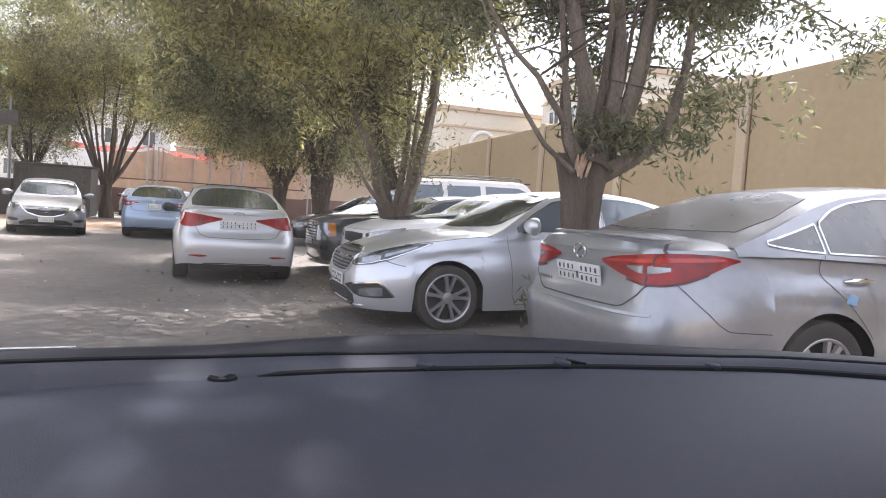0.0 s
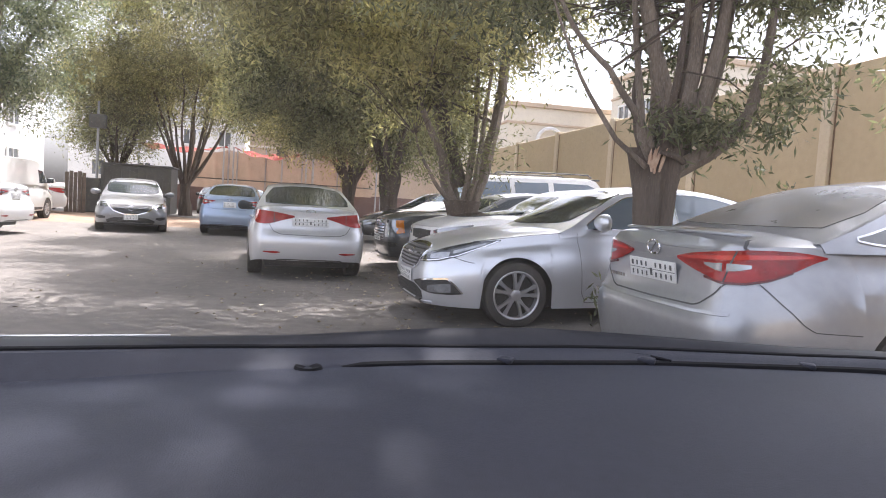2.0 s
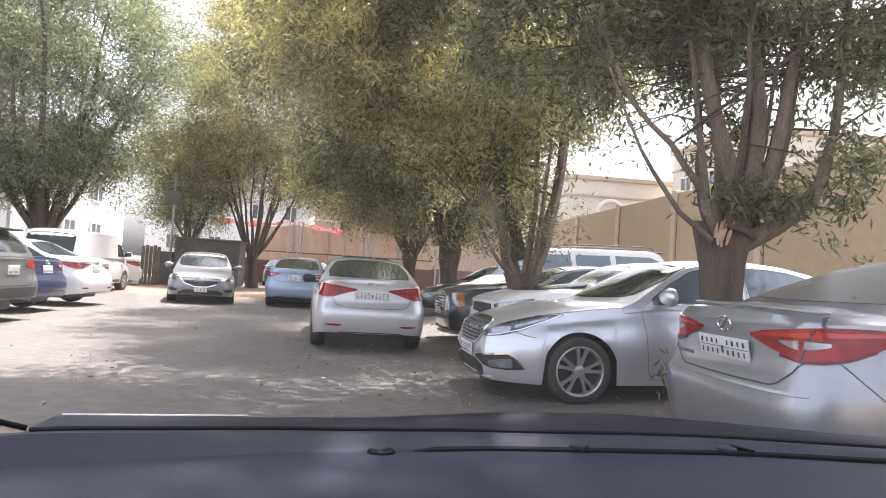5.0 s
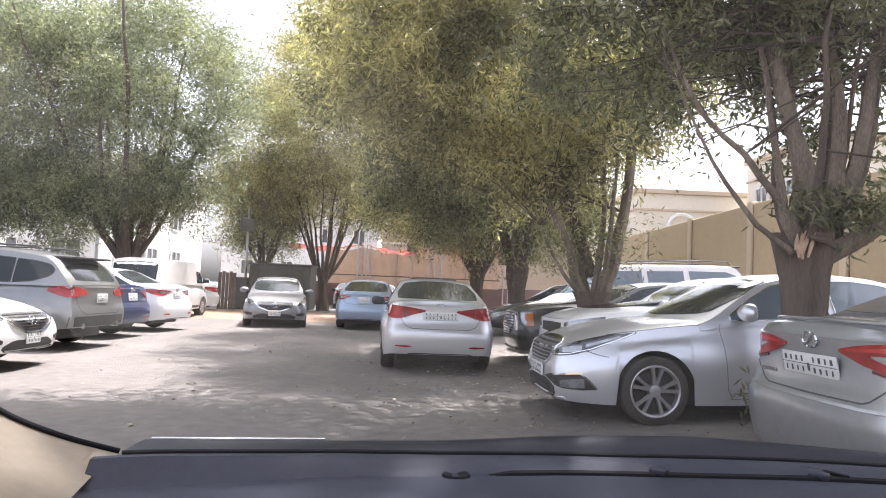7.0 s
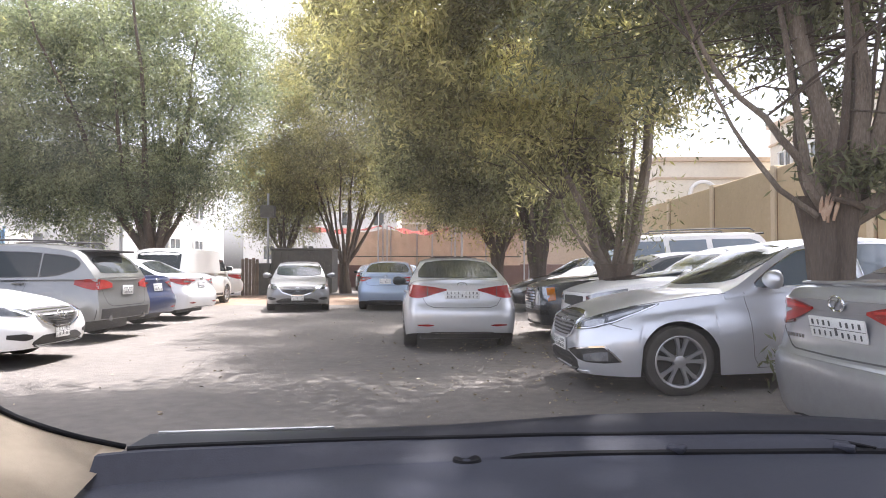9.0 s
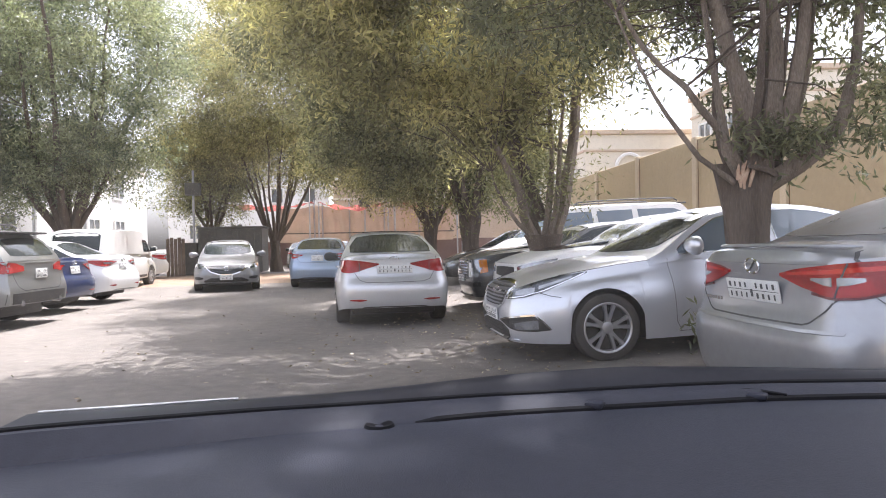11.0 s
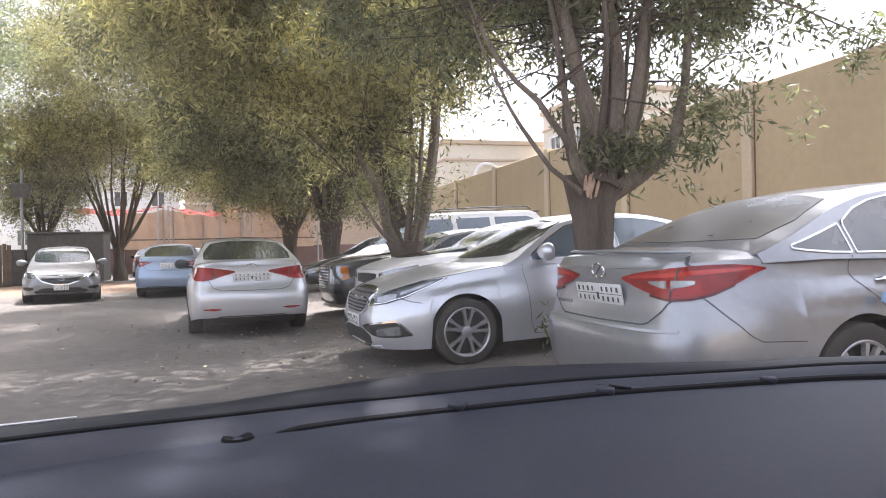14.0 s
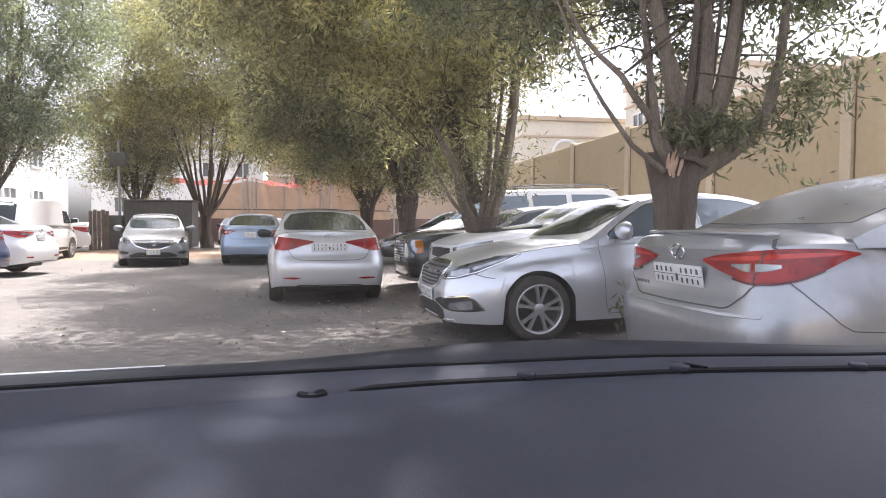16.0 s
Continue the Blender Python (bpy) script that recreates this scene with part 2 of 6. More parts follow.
def box(bm, x0, x1, y0, y1, z0, z1, bevel=0.0, turn=None):
    """A bevelled box, added to bm."""
    g = bmesh.ops.create_cube(bm, size=1)
    vs = g["verts"]
    m = Matrix.Translation(((x0 + x1) / 2, (y0 + y1) / 2, (z0 + z1) / 2)) @ Matrix.Diagonal((x1 - x0, y1 - y0, z1 - z0, 1))
    bmesh.ops.transform(bm, matrix=(turn @ m) if turn else m, verts=vs)
    if bevel:
        es = list({e for v in vs for e in v.link_edges})
        bmesh.ops.bevel(bm, geom=es, offset=bevel, segments=2, affect="EDGES", profile=0.5)
    return bm


def tube(bm, pts, radii, n=8, cap=True, wob=0.0):
    """A tapered tube along pts."""
    rings = []
    pts = [Vector(p) for p in pts]
    for i, p in enumerate(pts):
        d = (pts[min(i + 1, len(pts) - 1)] - pts[max(i - 1, 0)]).normalized()
        a = d.cross(Vector((0.31, 0.95, 0.05))).normalized()
        b = d.cross(a)
        ring = []
        for k in range(n):
            w = 2 * math.pi * k / n
            r = radii[i]
            if wob:
                r *= 1 + wob * noise.noise(Vector((p.x * 2 + math.cos(w) * 1.7, p.y * 2 + math.sin(w) * 1.7, p.z * 1.3)))
            ring.append(bm.verts.new(p + (a * math.cos(w) + b * math.sin(w)) * r))
        rings.append(ring)
    for r0, r1 in zip(rings, rings[1:]):
        for k in range(n):
            bm.faces.new((r0[k], r0[(k + 1) % n], r1[(k + 1) % n], r1[k]))
    if cap:
        bm.faces.new(rings[0][::-1])
        bm.faces.new(rings[-1])
    return bm


def lathe(bm, profile, n=28, axis="Y"):
    """profile of (radius, offset along the axis)."""
    rings = []
    for r, o in profile:
        rings.append([bm.verts.new((r * math.cos(2 * math.pi * k / n), o, r * math.sin(2 * math.pi * k / n))) for k in range(n)])
    for r0, r1 in zip(rings, rings[1:]):
        for k in range(n):
            bm.faces.new((r0[k], r0[(k + 1) % n], r1[(k + 1) % n], r1[k]))
    return bm


def curve(pts, blur=0.08):
    """A softened line through (s, value) pairs, as a function."""
    xs, ys = np.array([p[0] for p in pts], float), np.array([p[1] for p in pts], float)
    d = np.linspace(xs[0], xs[-1], 801)
    v = np.interp(d, xs, ys)
    w = max(1, int(blur / (d[1] - d[0])))
    k = np.hanning(2 * w + 3)
    k /= k.sum()
    pad = len(k) // 2
    v2 = np.convolve(np.concatenate([2 * v[0] - v[pad:0:-1], v, 2 * v[-1] - v[-2:-pad - 2:-1]]), k, "valid")
    return lambda s: float(np.interp(s, d, v2))


# ---- vehicles ----
def shell(sp):
    """The body of a vehicle as one closed mesh: s runs from the nose to the tail, x = L/2 - s."""
    L, W = sp["L"], sp["W"]
    hw = curve(sp["plan"], 0.06)
    zsh = curve(sp["belt"], 0.10)
    zc = curve(sp["top"], 0.10)
    zbot = curve(sp["sill"], 0.05)
    R, arches = sp["arch"], (sp["fo"], sp["fo"] + sp["wb"])
    ss = set(np.round(np.concatenate([np.linspace(0, L, 46), [0.012, 0.035, 0.07, L - 0.07, L - 0.035, L - 0.012]]), 4))
    for a in arches:
        ss |= set(np.round(np.linspace(a - R, a + R, 23), 4)) | {round(a - R - 0.004, 4), round(a + R + 0.004, 4)}
    ss = sorted(s for s in ss if 0 <= s <= L)
    bm = bmesh.new()
    nose, tail = curve(sp["nose"], 0.05), curve(sp["tail"], 0.05)
    NV = 13

    def warp(s, z):
        f = max(0.0, 1 - s / 0.75) ** 2
        r = max(0.0, 1 - (L - s) / 0.75) ** 2
        return L / 2 - (s + f * nose(z) - r * tail(z))

    grid = []
    for s in ss:
        w, b, top = hw(s) * W / 2, zsh(s), zc(s)
        end = min(1.0, s / 0.07, (L - s) / 0.07)
        top = b + (top - b) * end
        zb = zbot(s)
        for a in arches:
            if abs(s - a) < R:
                zb = max(zb, sp["r"] + math.sqrt(R * R - (s - a) ** 2))
        row = []
        for i in range(NV):
            f = i / (NV - 1)
            z = zb + (b - zb) * f
            h = (z - 0.18) / max(0.1, b - 0.18)
            y = w * (0.955 + 0.045 * math.sin(math.pi * min(1, max(0, h * 1.15))) - 0.085 * max(0, h - 0.62) / 0.38 * sp.get("tumble", 1))
            if sp.get("crease", 1) and 0.70 < h < 0.82:
                y += 0.010
            row.append((warp(s, z), y, z))
        for f, g in ((0.93, 0.42), (0.80, 0.66), (0.58, 0.86), (0.30, 0.97), (0.0, 1.0)):
            z = b + (top - b) * g
            row.append((warp(s, z), row[NV - 1][1] * f, z))
        grid.append(row)
    n = len(grid[0])
    V = [[[bm.verts.new((x, sd * y, z)) for (x, y, z) in row] for row in grid] for sd in (1, -1)]
    for j in range(len(grid)):
        V[1][j][-1] = V[0][j][-1]
    for sd in (0, 1):
        for j in range(len(grid) - 1):
            for i in range(n - 1):
                q = [V[sd][j][i], V[sd][j + 1][i], V[sd][j + 1][i + 1], V[sd][j][i + 1]]
                q = list(dict.fromkeys(q))
                if len(q) > 2:
                    bm.faces.new(q)
    for j, sgn in ((0, 1), (len(grid) - 1, -1)):
        bulge = sp["bulge"][0 if j == 0 else 1]
        rows = []
        for i in range(NV):
            a, c = V[0][j][i], V[1][j][i]
            r = [a]
            for k in range(1, 10):
                f = 1 - 2 * k / 10
                r.append(bm.verts.new((a.co.x + sgn * bulge * (1 - f * f), a.co.y * f, a.co.z)))
            rows.append(r + [c])
        for i in range(NV - 1):
            for k in range(10):
                bm.faces.new((rows[i][k], rows[i][k + 1], rows[i + 1][k + 1], rows[i + 1][k]))
        top = [V[0][j][i] for i in range(NV - 1, n)] + [V[1][j][i] for i in range(n - 2, NV - 2, -1)]
        bm.faces.new(list(dict.fromkeys(top + rows[NV - 1][-2:0:-1])))
    bmesh.ops.remove_doubles(bm, verts=[v for v in bm.verts if abs(v.co.y) < 1e-6], dist=1e-5)
    # greenhouse
    roof = curve(sp["roof"], 0.12)
    s0, s1 = sp["roof"][0][0], sp["roof"][-1][0]
    H, rw, bw = sp["H"], sp["roofw"] * W / 2, sp["beltw"] * W / 2
    gs = np.linspace(s0, s1, 44)
    fs = (0, 0.2, 0.4, 0.6, 0.8, 0.92, 1.0)
    rows = []
    for s in gs:
        zr, zb = roof(s), min(zsh(s), roof(s)) - 0.03
        t = max(0.0, (zr - zb)) / (H - zb)
        row = []
        for f in fs:
            z = zb + (zr - 0.055 * t - zb) * f
            hh = (z - zb) / (H - zb)
            row.append((bw * min(1.0, hw(s) / 0.96) + (rw - bw) * hh ** 1.15, z))
        e = row[-1][0]
        for f, d in ((0.955, 0.022), (0.88, 0.006), (0.7, -0.012), (0.4, -0.024), (0, -0.028)):
            row.append((e * f, zr - 0.055 * t + (0.055 - d) * t * (1 if d < 0.02 else 0.75) - 0.028 * t))
        rr = []
        mid = (s - s0) / (s1 - s0)
        for y, z in row:
            k = (y / bw) ** 2
            x = L / 2 - s - (sp["wrap"][0] * k * max(0, 1 - mid / 0.5) - sp["wrap"][1] * k * max(0, 1 - (1 - mid) / 0.5))
            rr.append((x, y, z))
        rows.append(rr)
    G = [[[bm.verts.new((x, sd * y, z)) for x, y, z in r] for r in rows] for sd in (1, -1)]
    for j in range(len(rows)):
        G[1][j][-1] = G[0][j][-1]
    m = len(rows[0])
    for sd in (0, 1):
        for j in range(len(rows) - 1):
            for i in range(m - 1):
                q = list(dict.fromkeys([G[sd][j][i], G[sd][j + 1][i], G[sd][j + 1][i + 1], G[sd][j][i + 1]]))
                if len(q) > 2:
                    bm.faces.new(q)
    for j in (0, -1):
        bm.faces.new(list(dict.fromkeys(G[0][j] + G[1][j][::-1])))
    bmesh.ops.triangulate(bm, faces=[f for f in bm.faces if len(f.verts) > 4])
    bmesh.ops.recalc_face_normals(bm, faces=bm.faces)
    return bm


def strip(stations, n=14, m=4):
    """Grid of 2D points from (u, low, high) stations."""
    u = np.array([q[0] for q in stations], float)
    k = np.linspace(0, 1, len(u))
    f = np.linspace(0, 1, n)
    U, lo, hi = (np.interp(f, k, [q[i] for q in stations]) for i in range(3))
    return [[(U[i], lo[i] + (hi[i] - lo[i]) * j / (m - 1)) for j in range(m)] for i in range(n)]


def line(pts, width, n=24):
    """Grid of 2D points along a polyline of that width."""
    pts = [Vector(p) for p in pts]
    d = [0.0]
    for a, b in zip(pts, pts[1:]):
        d.append(d[-1] + (b - a).length)
    out = []
    for i in range(n):
        s = d[-1] * i / (n - 1)
        p = Vector((np.interp(s, d, [q.x for q in pts]), np.interp(s, d, [q.y for q in pts])))
        e = min(s + 0.02, d[-1])
        f = e - 0.04
        t = Vector((np.interp(e, d, [q.x for q in pts]) - np.interp(f, d, [q.x for q in pts]), np.interp(e, d, [q.y for q in pts]) - np.interp(f, d, [q.y for q in pts]))).normalized()
        w = Vector((-t.y, t.x)) * width / 2
        out.append([tuple(p - w), tuple(p + w)])
    return out


def patch(bm, tree, grid, side, lift=0.006, depth=0.03):
    """Lay a grid of 2D points on the body, seen from one side: a corner (ahead, left, half length, half width) with (run, z); 'left', 'right' (s, z); 'front', 'rear' (y, z); 'top' (x, y)."""
    hits = []
    for row in grid:
        r = []
        for a, b in row:
            if isinstance(side, tuple):
                sx_, sy_, hl, hw = side
                d = Vector((-sx_, -sy_, 0)).normalized()
                o = Vector((sx_ * hl, sy_ * hw, b)) + Vector((-sx_, sy_, 0)).normalized() * a - d * 3
            elif side in ("left", "right"):
                o, d = Vector((a, 3 if side == "left" else -3, b)), Vector((0, -1 if side == "left" else 1, 0))
            elif side in ("front", "rear"):
                o, d = Vector((6 if side == "front" else -6, a, b)), Vector((-1 if side == "front" else 1, 0, 0))
            else:
                o, d = Vector((a, b, 4)), Vector((0, 0, -1))
            p, nrm, _, _ = tree.ray_cast(o, d)
            if p is not None:
                if nrm.dot(d) > 0:
                    nrm = -nrm
                r.append((p + nrm * lift, p - nrm * depth))
            else:
                r.append(None)
        hits.append(r)
    # a ray that slips past a corner lands far from its neighbours
    if side != "top" and not isinstance(side, tuple):
        ax = 0 if side in ("front", "rear") else 1
        order = range(len(hits) // 2, 0, -1), range(len(hits) // 2, len(hits) - 1)
        for j in range(len(hits[0])):
            for way in order:
                for i in way:
                    k = i + way.step
                    if hits[i][j] is None or (hits[k][j] and abs(hits[k][j][0][ax] - hits[i][j][0][ax]) > 0.14):
                        hits[k][j] = None
    vs = [[h and bm.verts.new(h[0]) for h in r] for r in hits]
    lo = {}

    def low(i, j):
        if (i, j) not in lo:
            lo[(i, j)] = bm.verts.new(hits[i][j][1])
        return lo[(i, j)]

    n, m = len(vs), len(vs[0])
    ok = lambda i, j: 0 <= i < n - 1 and 0 <= j < m - 1 and all((vs[i][j], vs[i + 1][j], vs[i + 1][j + 1], vs[i][j + 1]))
    for i in range(n - 1):
        for j in range(m - 1):
            if not ok(i, j):
                continue
            bm.faces.new((vs[i][j], vs[i + 1][j], vs[i + 1][j + 1], vs[i][j + 1]))
            if depth:
                for (a, b), (c, d), nb in (((i, j), (i + 1, j), (i, j - 1)), ((i + 1, j), (i + 1, j + 1), (i + 1, j)), ((i + 1, j + 1), (i, j + 1), (i, j + 1)), ((i, j + 1), (i, j), (i - 1, j))):
                    if not ok(*nb):
                        bm.faces.new((vs[a][b], low(a, b), low(c, d), vs[c][d]))
    return bm


def wheel_meshes(r, width, spokes, rimr, key):
    """Tyre and rim, axle along y, outer face at +y."""
    bm = bmesh.new()
    w = width / 2
    lathe(bm, [(rimr * 0.97, w * 0.7), (rimr * 1.02, w * 0.95), (r * 0.90, w), (r * 0.975, w * 0.86), (r, w * 0.62), (r, w * 0.2), (r * 0.985, w * 0.18), (r * 0.985, -w * 0.18), (r, -w * 0.2), (r, -w * 0.62), (r * 0.975, -w * 0.86), (r * 0.9, -w), (rimr, -w * 0.95)], 36)
    lathe(bm, [(rimr * 0.93, w * 0.30), (rimr * 0.5, w * 0.22), (0.001, w * 0.2)], 24)
    tyre = to_mesh("tyre" + key, bm, M_TYRE)
    bm = bmesh.new()
    lathe(bm, [(rimr * 1.02, w * 0.93), (rimr * 0.985, w * 0.97), (rimr * 0.93, w * 0.9), (rimr * 0.91, w * 0.3)], 36)
    lathe(bm, [(rimr * 0.26, w * 0.35), (rimr * 0.24, w * 0.80), (rimr * 0.18, w * 0.86), (0.001, w * 0.88)], 20)
    for k in range(spokes):
        for off in (-0.11, 0.11):
            a0 = 2 * math.pi * k / spokes + off * 0.6
            a1 = 2 * math.pi * k / spokes + off * 2.0
            p0, p1 = Vector((math.cos(a0), 0, math.sin(a0))) * rimr * 0.18, Vector((math.cos(a1), 0, math.sin(a1))) * rimr * 0.95
            t = (p1 - p0).normalized().cross(Vector((0, 1, 0)))
            vs = []
            for p, h, y in ((p0, 0.030, w * 0.80), (p0.lerp(p1, 0.55), 0.020, w * 0.90), (p1, 0.030, w * 0.90)):
                vs.append([bm.verts.new(p + t * q * h * rimr / 0.21 + Vector((0, yy, 0))) for q, yy in ((-0.75, y - 0.025), (-0.5, y), (0.5, y), (0.75, y - 0.025))])
            for a, b in zip(vs, vs[1:]):
                for i in range(3):
                    bm.faces.new((a[i], a[i + 1], b[i + 1], b[i]))
    rim = to_mesh("rim" + key, bm, M_ALLOY)
    return tyre, rim


WHEELS = {}


def add_wheels(car, sp):
    key = (sp["r"], sp["spokes"], sp["rimr"])
    if key not in WHEELS:
        WHEELS[key] = wheel_meshes(sp["r"], 0.215, sp["spokes"], sp["rimr"], "")
    tyre, rim = WHEELS[key]
    x0 = sp["L"] / 2 - sp["fo"]
    for x in (x0, x0 - sp["wb"]):
        for sd in (1, -1):
            o = new("wheel", tyre)
            o.parent = car
            o.matrix_basis = pose(x, sd * (sp["W"] / 2 - 0.135), sp["r"], 0, 31 * x, 0 if sd > 0 else 180)
            q = new("rim", rim)
            q.parent = o


def plate(car, x, y, z, w, h, tilt, front, body_turn=0.0):
    """A registration plate with plain bars for its characters."""
    bm = box(bmesh.new(), -w / 2, w / 2, -0.006, 0.006, -h / 2, h / 2, 0.004)
    p = part("licence_plate", bm, M_PLATE, car, "white plate with two rows of dark bars")
    p.matrix_basis = pose(x, y, z, 0, 0, 0) @ pose(0, 0, 0, 0, tilt if front else -tilt, 0) @ pose(0, 0, 0, 0, 0, (90 if front else -90) + body_turn)
    bm = bmesh.new()
    rng = random.Random(int(w * 1000 + abs(x) * 77))
    for row in (0.23, -0.25):
        for k in range(9):
            if k == 4:
                continue
            cx = (k - 4) * w * 0.105
            ww = w * 0.05 * rng.uniform(0.3, 0.75)
            box(bm, cx - ww / 2, cx + ww / 2, -0.0095, -0.006, row * h - h * 0.12, row * h + h * 0.12)
    box(bm, -w * 0.5, w * 0.5, -0.0085, -0.006, -0.012 * h, 0.012 * h)
    box(bm, -w * 0.02, w * 0.02, -0.009, -0.006, -h * 0.3, h * 0.05)
    part("plate_marking", bm, M_INK, p, "", False)
    return p


def emblem(car, tree, y, z, side, rx=0.075, rz=0.045):
    """A plain oval badge."""
    bm = bmesh.new()
    o = Vector((6 if side == "front" else -6, y, z))
    d = Vector((-1 if side == "front" else 1, 0, 0))
    p, nrm, _, _ = tree.ray_cast(o, d)
    if p is None:
        return
    if nrm.dot(d) > 0:
        nrm = -nrm
    pts = [(0, math.cos(a) * rx, math.sin(a) * rz) for a in np.linspace(0, 2 * math.pi, 21)]
    tube(bm, pts, [0.007] * 21, 6, False)
    tube(bm, [(0, -rx * 0.45, -rz * 0.6), (0, 0, 0.1 * rz), (0, rx * 0.45, rz * 0.6)], [0.006] * 3, 5)
    e = part("badge", bm, M_CHROME, car, "oval chrome badge")
    across = Vector((0, 0, 1)).cross(nrm).normalized()
    up = nrm.cross(across)
    e.matrix_basis = Matrix.Translation(p + nrm * 0.006) @ Matrix((nrm, across, up)).transposed().to_4x4()


def mirror(car, x, y, z, material, sd, size=1.0):
    bm = bmesh.new()
    bmesh.ops.create_uvsphere(bm, u_segments=14, v_segments=10, radius=0.5)
    bmesh.ops.transform(bm, matrix=Matrix.Diagonal((0.17 * size, 0.27 * size, 0.16 * size, 1)), verts=bm.verts)
    for v in bm.verts:
        v.co.x = max(v.co.x, -0.035 * size)
        v.co.z *= 1 + 0.25 * v.co.y * sd / 0.12
    m = part("wing_mirror", bm, material, car)
    m.matrix_basis = pose(x, y + sd * 0.15, z + 0.035, 0, 0, -sd * 8)
    bm = box(bmesh.new(), -0.04, 0.03, -0.09, 0.06, -0.055, -0.01, 0.012)
    part("mirror_arm", bm, M_TRIM, m).matrix_basis = pose(0, -sd * 0.09, -0.02, 0, 0, 0)
    bm = box(bmesh.new(), -0.042 * size, -0.034 * size, -0.10 * size, 0.10 * size, -0.06 * size, 0.06 * size, 0.003)
    part("mirror_glass", bm, M_GLASS, m)


def mirrored(grid):
    return [[(-a, b) for a, b in r] for r in grid]


def car(name, sp, m, material, label, category="car", glass=None):
    """A vehicle: body, panes, lamps, grille, wheels, plates, gaps between its panels."""
    c = empty(name, m, label, category, "parked vehicles")
    bm = shell(sp)
    tree = BVHTree.FromBMesh(bm)
    part("body", bm, material, c)
    L, W = sp["L"], sp["W"]
    X = lambda s: L / 2 - s
    g = glass or M_GLASS

    def both(nm, stations, mt, lift=0.006, label="", n=14, k=4, parent=None, trim=None):
        for side in ("left", "right"):
            st = [(X(a), lo, hi) for a, lo, hi in stations]
            b = patch(bmesh.new(), tree, strip(st, n, k), side, lift)
            o = part(nm, b, mt, parent or c, label)
            if trim:
                ed = [(a, lo) for a, lo, hi in st] + [(a, hi) for a, lo, hi in st[::-1]] + [st[0][:2]]
                part("window_trim", patch(bmesh.new(), tree, line(ed, 0.010, 60), side, lift + 0.004, 0.01), trim, o)

    def end(nm, stations, mt, side, lift=0.006, label="", n=18, k=5, parent=None, flip=False):
        gr = strip(stations, n, k)
        if flip:
            gr = mirrored(gr)
        return part(nm, patch(bmesh.new(), tree, gr, side, lift), mt, parent or c, label)

    for st in sp["panes"]:
        both("side_window", st, g, 0.005, "", 18, 5, None, sp.get("pane_trim"))
    end("windscreen", sp["screen"], sp.get("screen_glass", g), "front", 0.006)
    end("rear_window", sp["backlight"], sp.get("rear_glass", g), "rear", 0.006)
    for pts in sp["gaps"]:
        for side in ("left", "right"):
            part("panel_gap", patch(bmesh.new(), tree, line([(X(a), z) for a, z in pts], 0.005, 40), side, 0.0022, 0), M_SEAM, c)
    for s, z in sp["handles"]:
        for sd in (1, -1):
            p, nrm, _, _ = tree.ray_cast(Vector((X(s), sd * 3, z)), Vector((0, -sd, 0)))
            if p:
                b = tube(bmesh.new(), [(-0.10, 0, 0), (-0.08, sd * 0.03, 0.004), (0, sd * 0.038, 0.006), (0.08, sd * 0.03, 0.004), (0.10, 0, 0)], [0.012, 0.015, 0.015, 0.015, 0.012], 8)
                part("door_handle", b, sp.get("handle_mat", material), c).matrix_basis = Matrix.Translation(p)
    for fn in sp["ends"]:
        fn(c, tree, end, both, sp, X)
    add_wheels(c, sp)
    # dark floor pan and wheel housings
    b = box(bmesh.new(), -L / 2 + 0.35, L / 2 - 0.35, -W / 2 + 0.26, W / 2 - 0.26, 0.17, 0.62, 0.03)
    part("underbody", b, M_TRIM, c)
    if sp.get("mirror"):
        s, z = sp["mirror"]
        for sd in (1, -1):
            p, _, _, _ = tree.ray_cast(Vector((X(s), sd * 3, z - 0.06)), Vector((0, -sd, 0)))
            mirror(c, X(s), p.y if p else sd * W * 0.46, z, sp.get("mirror_mat", material), sd, sp.get("mirror_size", 1.0))
    if sp.get("rails"):
        for sd in (1, -1):
            s0, s1, z = sp["rails"]
            y = sd * sp["roofw"] * W / 2 * 0.84
            b = tube(bmesh.new(), [(X(s0), y, z - 0.06), (X(s0 + 0.1), y, z), (X(s0 + 0.9), y, z + 0.012), (X(s1 - 0.9), y, z + 0.008), (X(s1 - 0.1), y, z - 0.01), (X(s1), y, z - 0.07)], [0.016] * 6, 8)
            part("roof_rail", b, M_TRIM if sp["rails_dark"] else M_STEEL, c)
    return c


